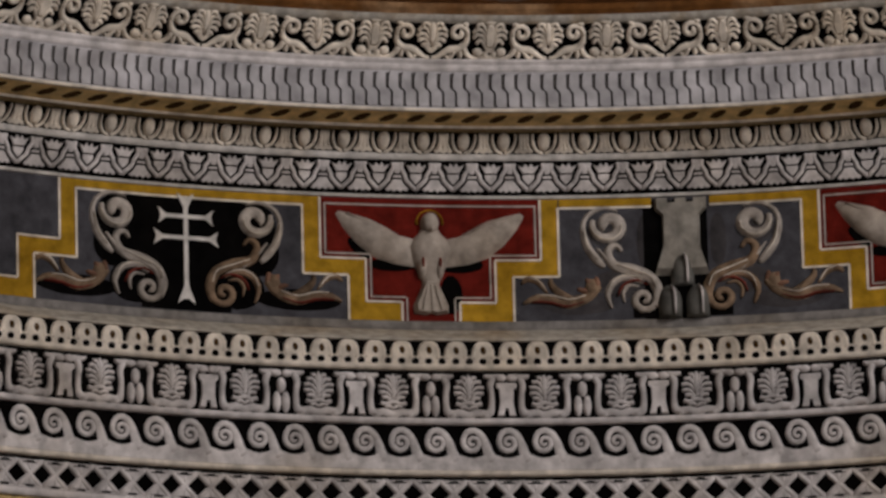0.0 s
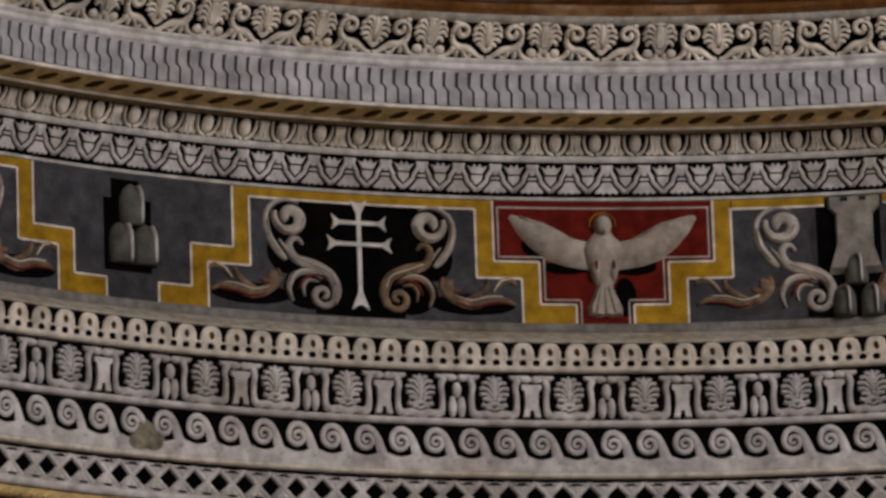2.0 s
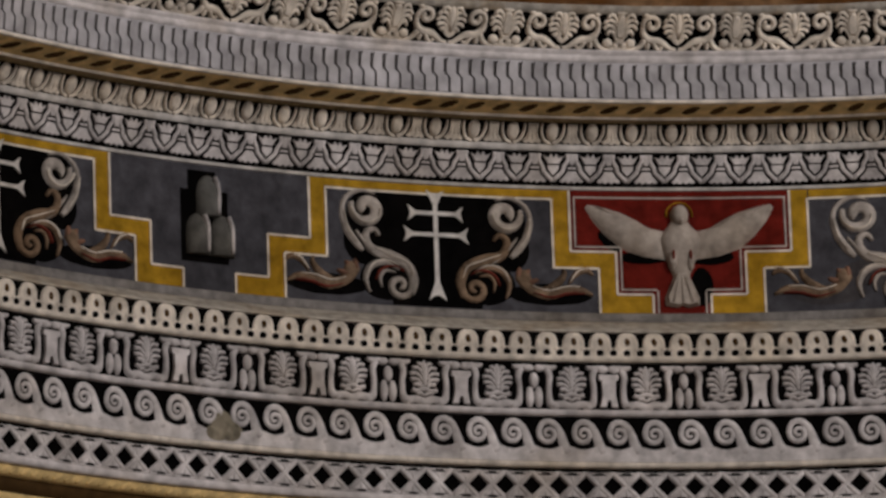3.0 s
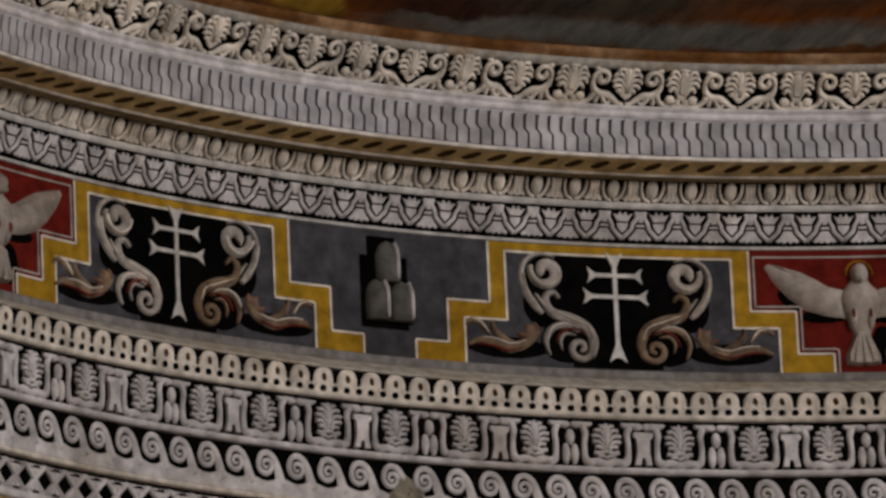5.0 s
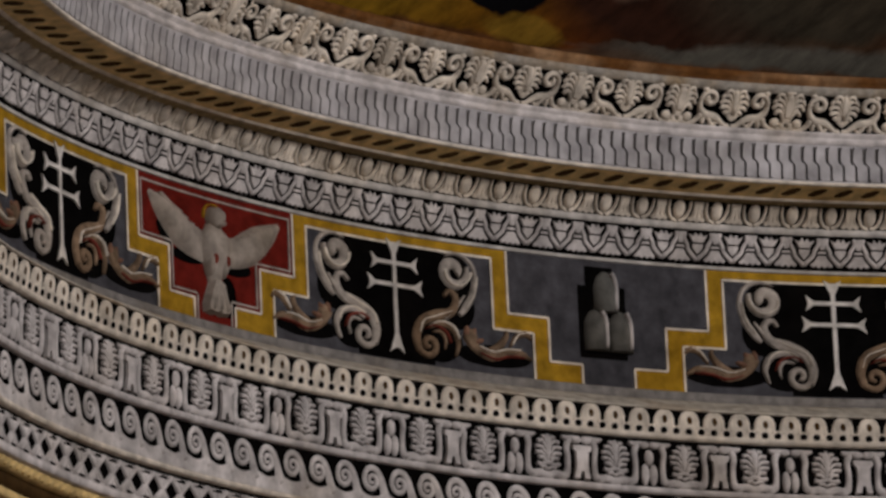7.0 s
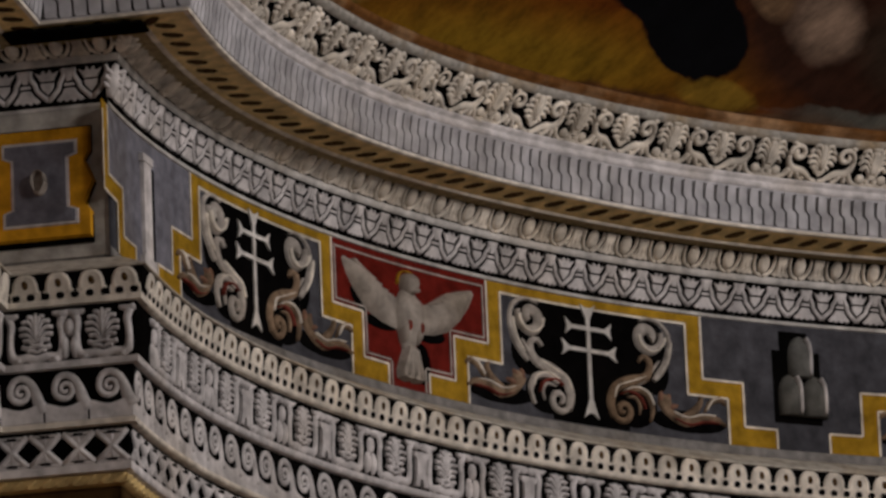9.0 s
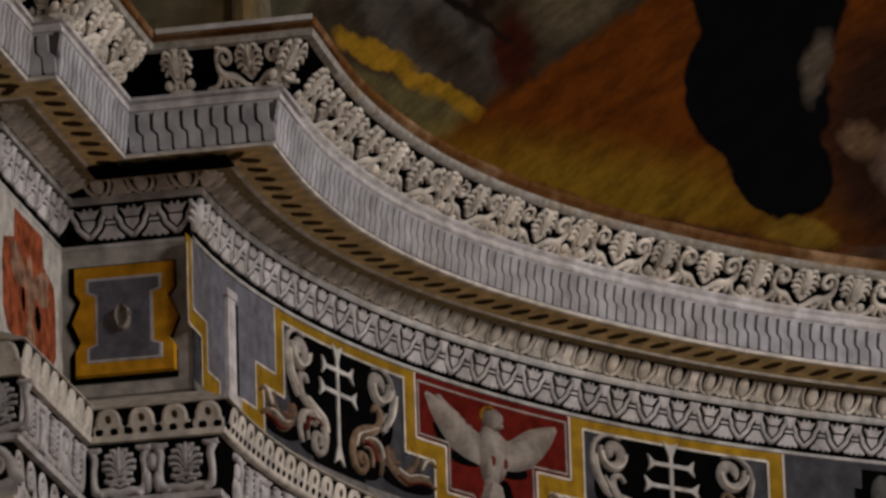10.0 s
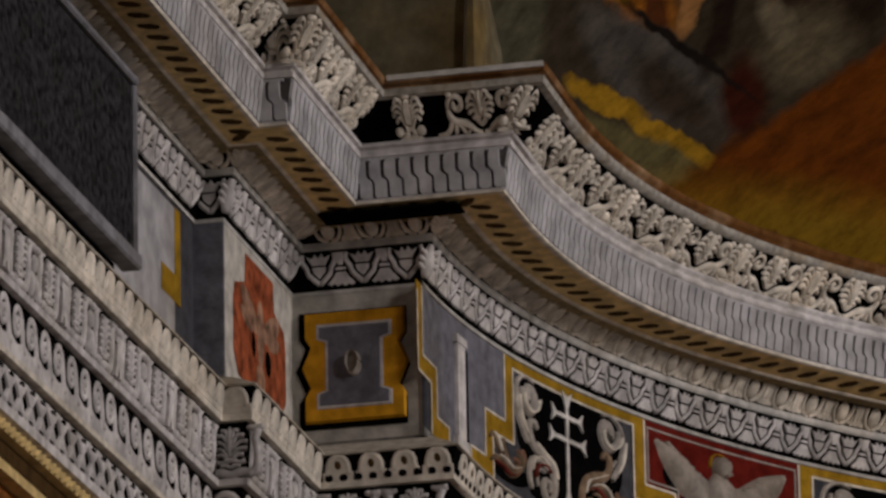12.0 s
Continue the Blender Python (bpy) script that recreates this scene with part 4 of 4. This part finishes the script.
inner = p.add("field", BLUE, lambda bm: slab(bm, [(.106, .121), (.106, .088), (.079, .078), (.079, -.078), (.106, -.088), (.106, -.121), (-.106, -.121), (-.106, -.088), (-.079, -.078), (-.079, .078), (-.106, .088), (-.106, .121)], .003, .02, .031), "slate grey field")
p.add("boss", DOVE, lambda bm: (dome(bm, 0, 0, .034, .050, .046, 18), stroke(bm, [(.020 * math.cos(a), .034 * math.sin(a)) for a in np.linspace(0, 2 * math.pi, 20)], .006, .056)), "oval grey boss", inner)
pf = material("pale_pier_paint", (0.46, 0.44, 0.40))
p.root["group"] = "pier ornament"
bm = bmesh.new()
box(bm, XB + .002, -R - .002, YF - .007, YF + .02, ZT - .462, ZT - .004)
tagged(link("pier_facing", bm, pf), "pale grey painted facing of the pier", "wall", kind="structure")
bm = bmesh.new()
box(bm, XB - .02, XB + .005, YJ + .004, YF - .007, ZT - .462, ZT - .004)
jog_bm = bmesh.new()
box(jog_bm, XA - .01, XB + .004, YJ - .005, YJ + .02, ZT - .462, ZT - .004)
tagged(link("jog_facing", jog_bm, BLUE), "grey painted facing of the wall's step", "wall", kind="structure")
tagged(link("side_facing", bm, pf), "pale grey painted facing beside the pier", "wall", kind="structure")

# black slab standing in for the shade under the pier's cornice
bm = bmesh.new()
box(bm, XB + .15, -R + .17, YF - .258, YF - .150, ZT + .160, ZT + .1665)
tagged(link("pier_soffit", bm, BLACK), "black slab as shade under the pier cornice", "soffit", kind="structure")

bm = bmesh.new()
box(bm, XB + .40, -R + .47, YF - .400, YF - .385, ZT + .508, ZT + .524)
tagged(link("pier_ledge_strip", bm, WHITE), "pale plaster strip along the pier's ledge", "moulding", kind="structure")

# floodlight standing on the ledge
flood = tagged(new("floodlight"), "small black floodlight with a chrome ring on the ledge", "lamp")
flood.location = (-4.10, -0.94, ZT + 0.545)
bm = bmesh.new()
dome(bm, 0, 0, .055, .055, .03, 16)
part("base", bm, BLACK, flood)
bm = bmesh.new()
bmesh.ops.create_cone(bm, cap_ends=True, segments=20, radius1=.05, radius2=.075, depth=.10, matrix=Matrix.Translation((0, 0, .085)))
housing = part("housing", bm, BLACK, flood)
bm = bmesh.new()
stroke(bm, spiral(0, 0, .076, .076, 0, 360, 24), .010, .016)
ring = part("ring", bm, METAL, housing, "chrome ring")
ring.location = (0, 0, .125)

# ---------------------------------------------------------------- dark screen hung on the nave wall
screen = tagged(new("hung_screen"), "large black cloth screen in a grey metal frame", "screen")
screen.location = (XA + 0.07, -1.71, 7.07)


def screen_bar(name, mat, dims):
    bm = bmesh.new()
    box(bm, *dims)
    bmesh.ops.bevel(bm, geom=bm.edges[:], offset=0.006, segments=1, affect="EDGES")
    return part(name, bm, mat, screen)


screen_bar("cloth", MESH, (0.0, 0.03, -3.4, -0.03, 0.03, 0.52))
screen_bar("frame_rail", METAL, (-0.01, 0.05, -3.43, 0.0, -0.01, 0.035))
screen_bar("frame_rail", METAL, (-0.01, 0.045, -3.43, 0.0, 0.52, 0.545))
screen_bar("frame_stile", METAL, (-0.01, 0.04, -0.03, 0.0, 0.035, 0.52))
screen_bar("frame_stile", METAL, (-0.01, 0.04, -3.43, -3.40, 0.035, 0.52))
# black bar in place of the shadow gap beneath the rail
screen_bar("bracket", BLACK, (-0.07, 0.0, -3.0, -0.1, -0.05, -0.01))

# ---------------------------------------------------------------- ornament of the mouldings, piece by piece


def corner_places(band):
    """The two outer corners of a moulding, at the pier and at the step of the nave wall."""
    (p0, z0), (p1, z1) = band
    k = math.sqrt(0.5)
    z0, z1 = z0 - sag(z0), z1 - sag(z1)
    return [frame_at((k, k, 0), (k, -k, 0), x + p0, y - p0, ((0, z0), (math.sqrt(2) * (p1 - p0), z1))) for x, y in ((-R + grow(p0), YF), (XB, YJ))]


PALM_RUN, EGG_RUN, LEAF_RUN = (0.3380, 3.670, 0.3981), (0.0050, 3.928, 0.1385), (0.1220, 3.970, 0.1295)
ANTH_RUN, WAVE_RUN, DASH_RUN = (3.048, 3.913, 0.2540), (2.963, 3.932, 0.1180), (0.0546, 3.790, 0.0940)
ARCH_RUN, LATT_RUN = (0.0070, 3.885, 0.0928), (0.0430, 3.952, 0.0936)
lay("palmette", motif_palmette(True), CREAM, t_palm, stations(PALM, 0.3981, 0.5, pack=0.27, jog=False, run=PALM_RUN, face=(0.73,)))
plumes = stations(PALM, 0.3981, pack=0.27, jog=False, run=PALM_RUN, face=(0.26,))
plumes.append(frame_at((1, 0, 0), (0, -1, 0), (XA + XB) / 2 + PALM[0][0], YJ - PALM[0][0], ((PALM[0][0], PALM[0][1] - 0.055), (PALM[1][0], PALM[1][1] - 0.055))))
plumes += [m @ Matrix.Diagonal((0.8, 1.1, 1, 1)) for m in corner_places(PALM)]
lay("plume", motif_palmette(False), CREAM, t_palm, plumes)
lay("corner_leaf", motif_corner(0.108), STONE, t_leaf, corner_places(LEAF))
lay("corner_leaf", motif_corner(0.080), CREAM, t_egg, corner_places(EGG))
lay("flute", tall(motif_flute(), 0.935), FLUTE, t_cor, stations(CORONA, 0.0445))
lay("dash", motif_dash(), BROWN, t_soff, stations(SOFFIT, 0.0940, run=DASH_RUN))
lay("egg", tall(motif_egg(), 0.96), CREAM, t_egg, stations(EGG, 0.1385, run=EGG_RUN))
lay("dart", tall(motif_dart(), 0.96), CREAM, t_egg, stations(EGG, 0.1385, 0.5, run=EGG_RUN))
lay("leaf", tall(motif_leaf(), 0.96), STONE, t_leaf, stations(LEAF, 0.1295, run=LEAF_RUN))
lay("bell", tall(motif_bell(), 0.96), STONE, t_leaf, stations(LEAF, 0.1295, 0.5, run=LEAF_RUN))
lay("arch", motif_arch(), CREAM, t_bead, stations(BEAD, 0.0928, run=ARCH_RUN))
lay("keyhole", motif_keyhole(), BROWN, t_bead, stations(BEAD, 0.0928, nave=False, run=ARCH_RUN))
lay("hole", motif_hole(), BLACK, t_bead, stations(BEAD, 0.0464, nave=False, run=(0.0070, 3.885, 0.0464)))
lay("anthemion", motif_anthemion(), STONE, t_anth, stations(ANTH, 0.2590, run=ANTH_RUN))
slots = stations(ANTH, 0.2590, 0.5, run=ANTH_RUN)
lay("goblet", motif_goblet(), STONE, t_anth, slots[1::2])
lay("hillock", motif_hillock(), STONE, t_anth, slots[0::2])
lay("wave", motif_wave(), STONE, t_wave, stations(WAVE, 0.1228, run=WAVE_RUN))
for name, bm, mat in (("cross_bar", motif_lattice(), STONE), ("wedge", motif_wedge(True), STONE), ("wedge", motif_wedge(False), STONE), ("nick", motif_nick(), BLACK)):
    lay(name, bm, mat, t_latt, stations(LATT, 0.0936, run=LATT_RUN))
lay("twist", motif_cord(), GOLD, t_cord, stations(((0.036, -1.160), (0.040, -1.135)), 0.045))

# a damp stain on the wave fascia
bm = bmesh.new()
for dx, dy, a, c in ((0, 0, .045, .05), (.03, -.02, .05, .04), (-.02, -.03, .05, .03)):
    dome(bm, dx, dy, a, c, .0075, 14)
stain = part("stain", bm, material("olive_stain", (0.27, 0.24, 0.18), vary=0.5, wear=0.6), t_wave, "olive damp stain")
a = radians(37.2)
r = R - WAVE[0][0]
stain.matrix_world = frame_at((math.cos(a), math.sin(a), 0), (math.sin(a), -math.cos(a), 0), -r * math.sin(a), r * math.cos(a), WAVE) @ Matrix.Translation((0, 0.06, 0))
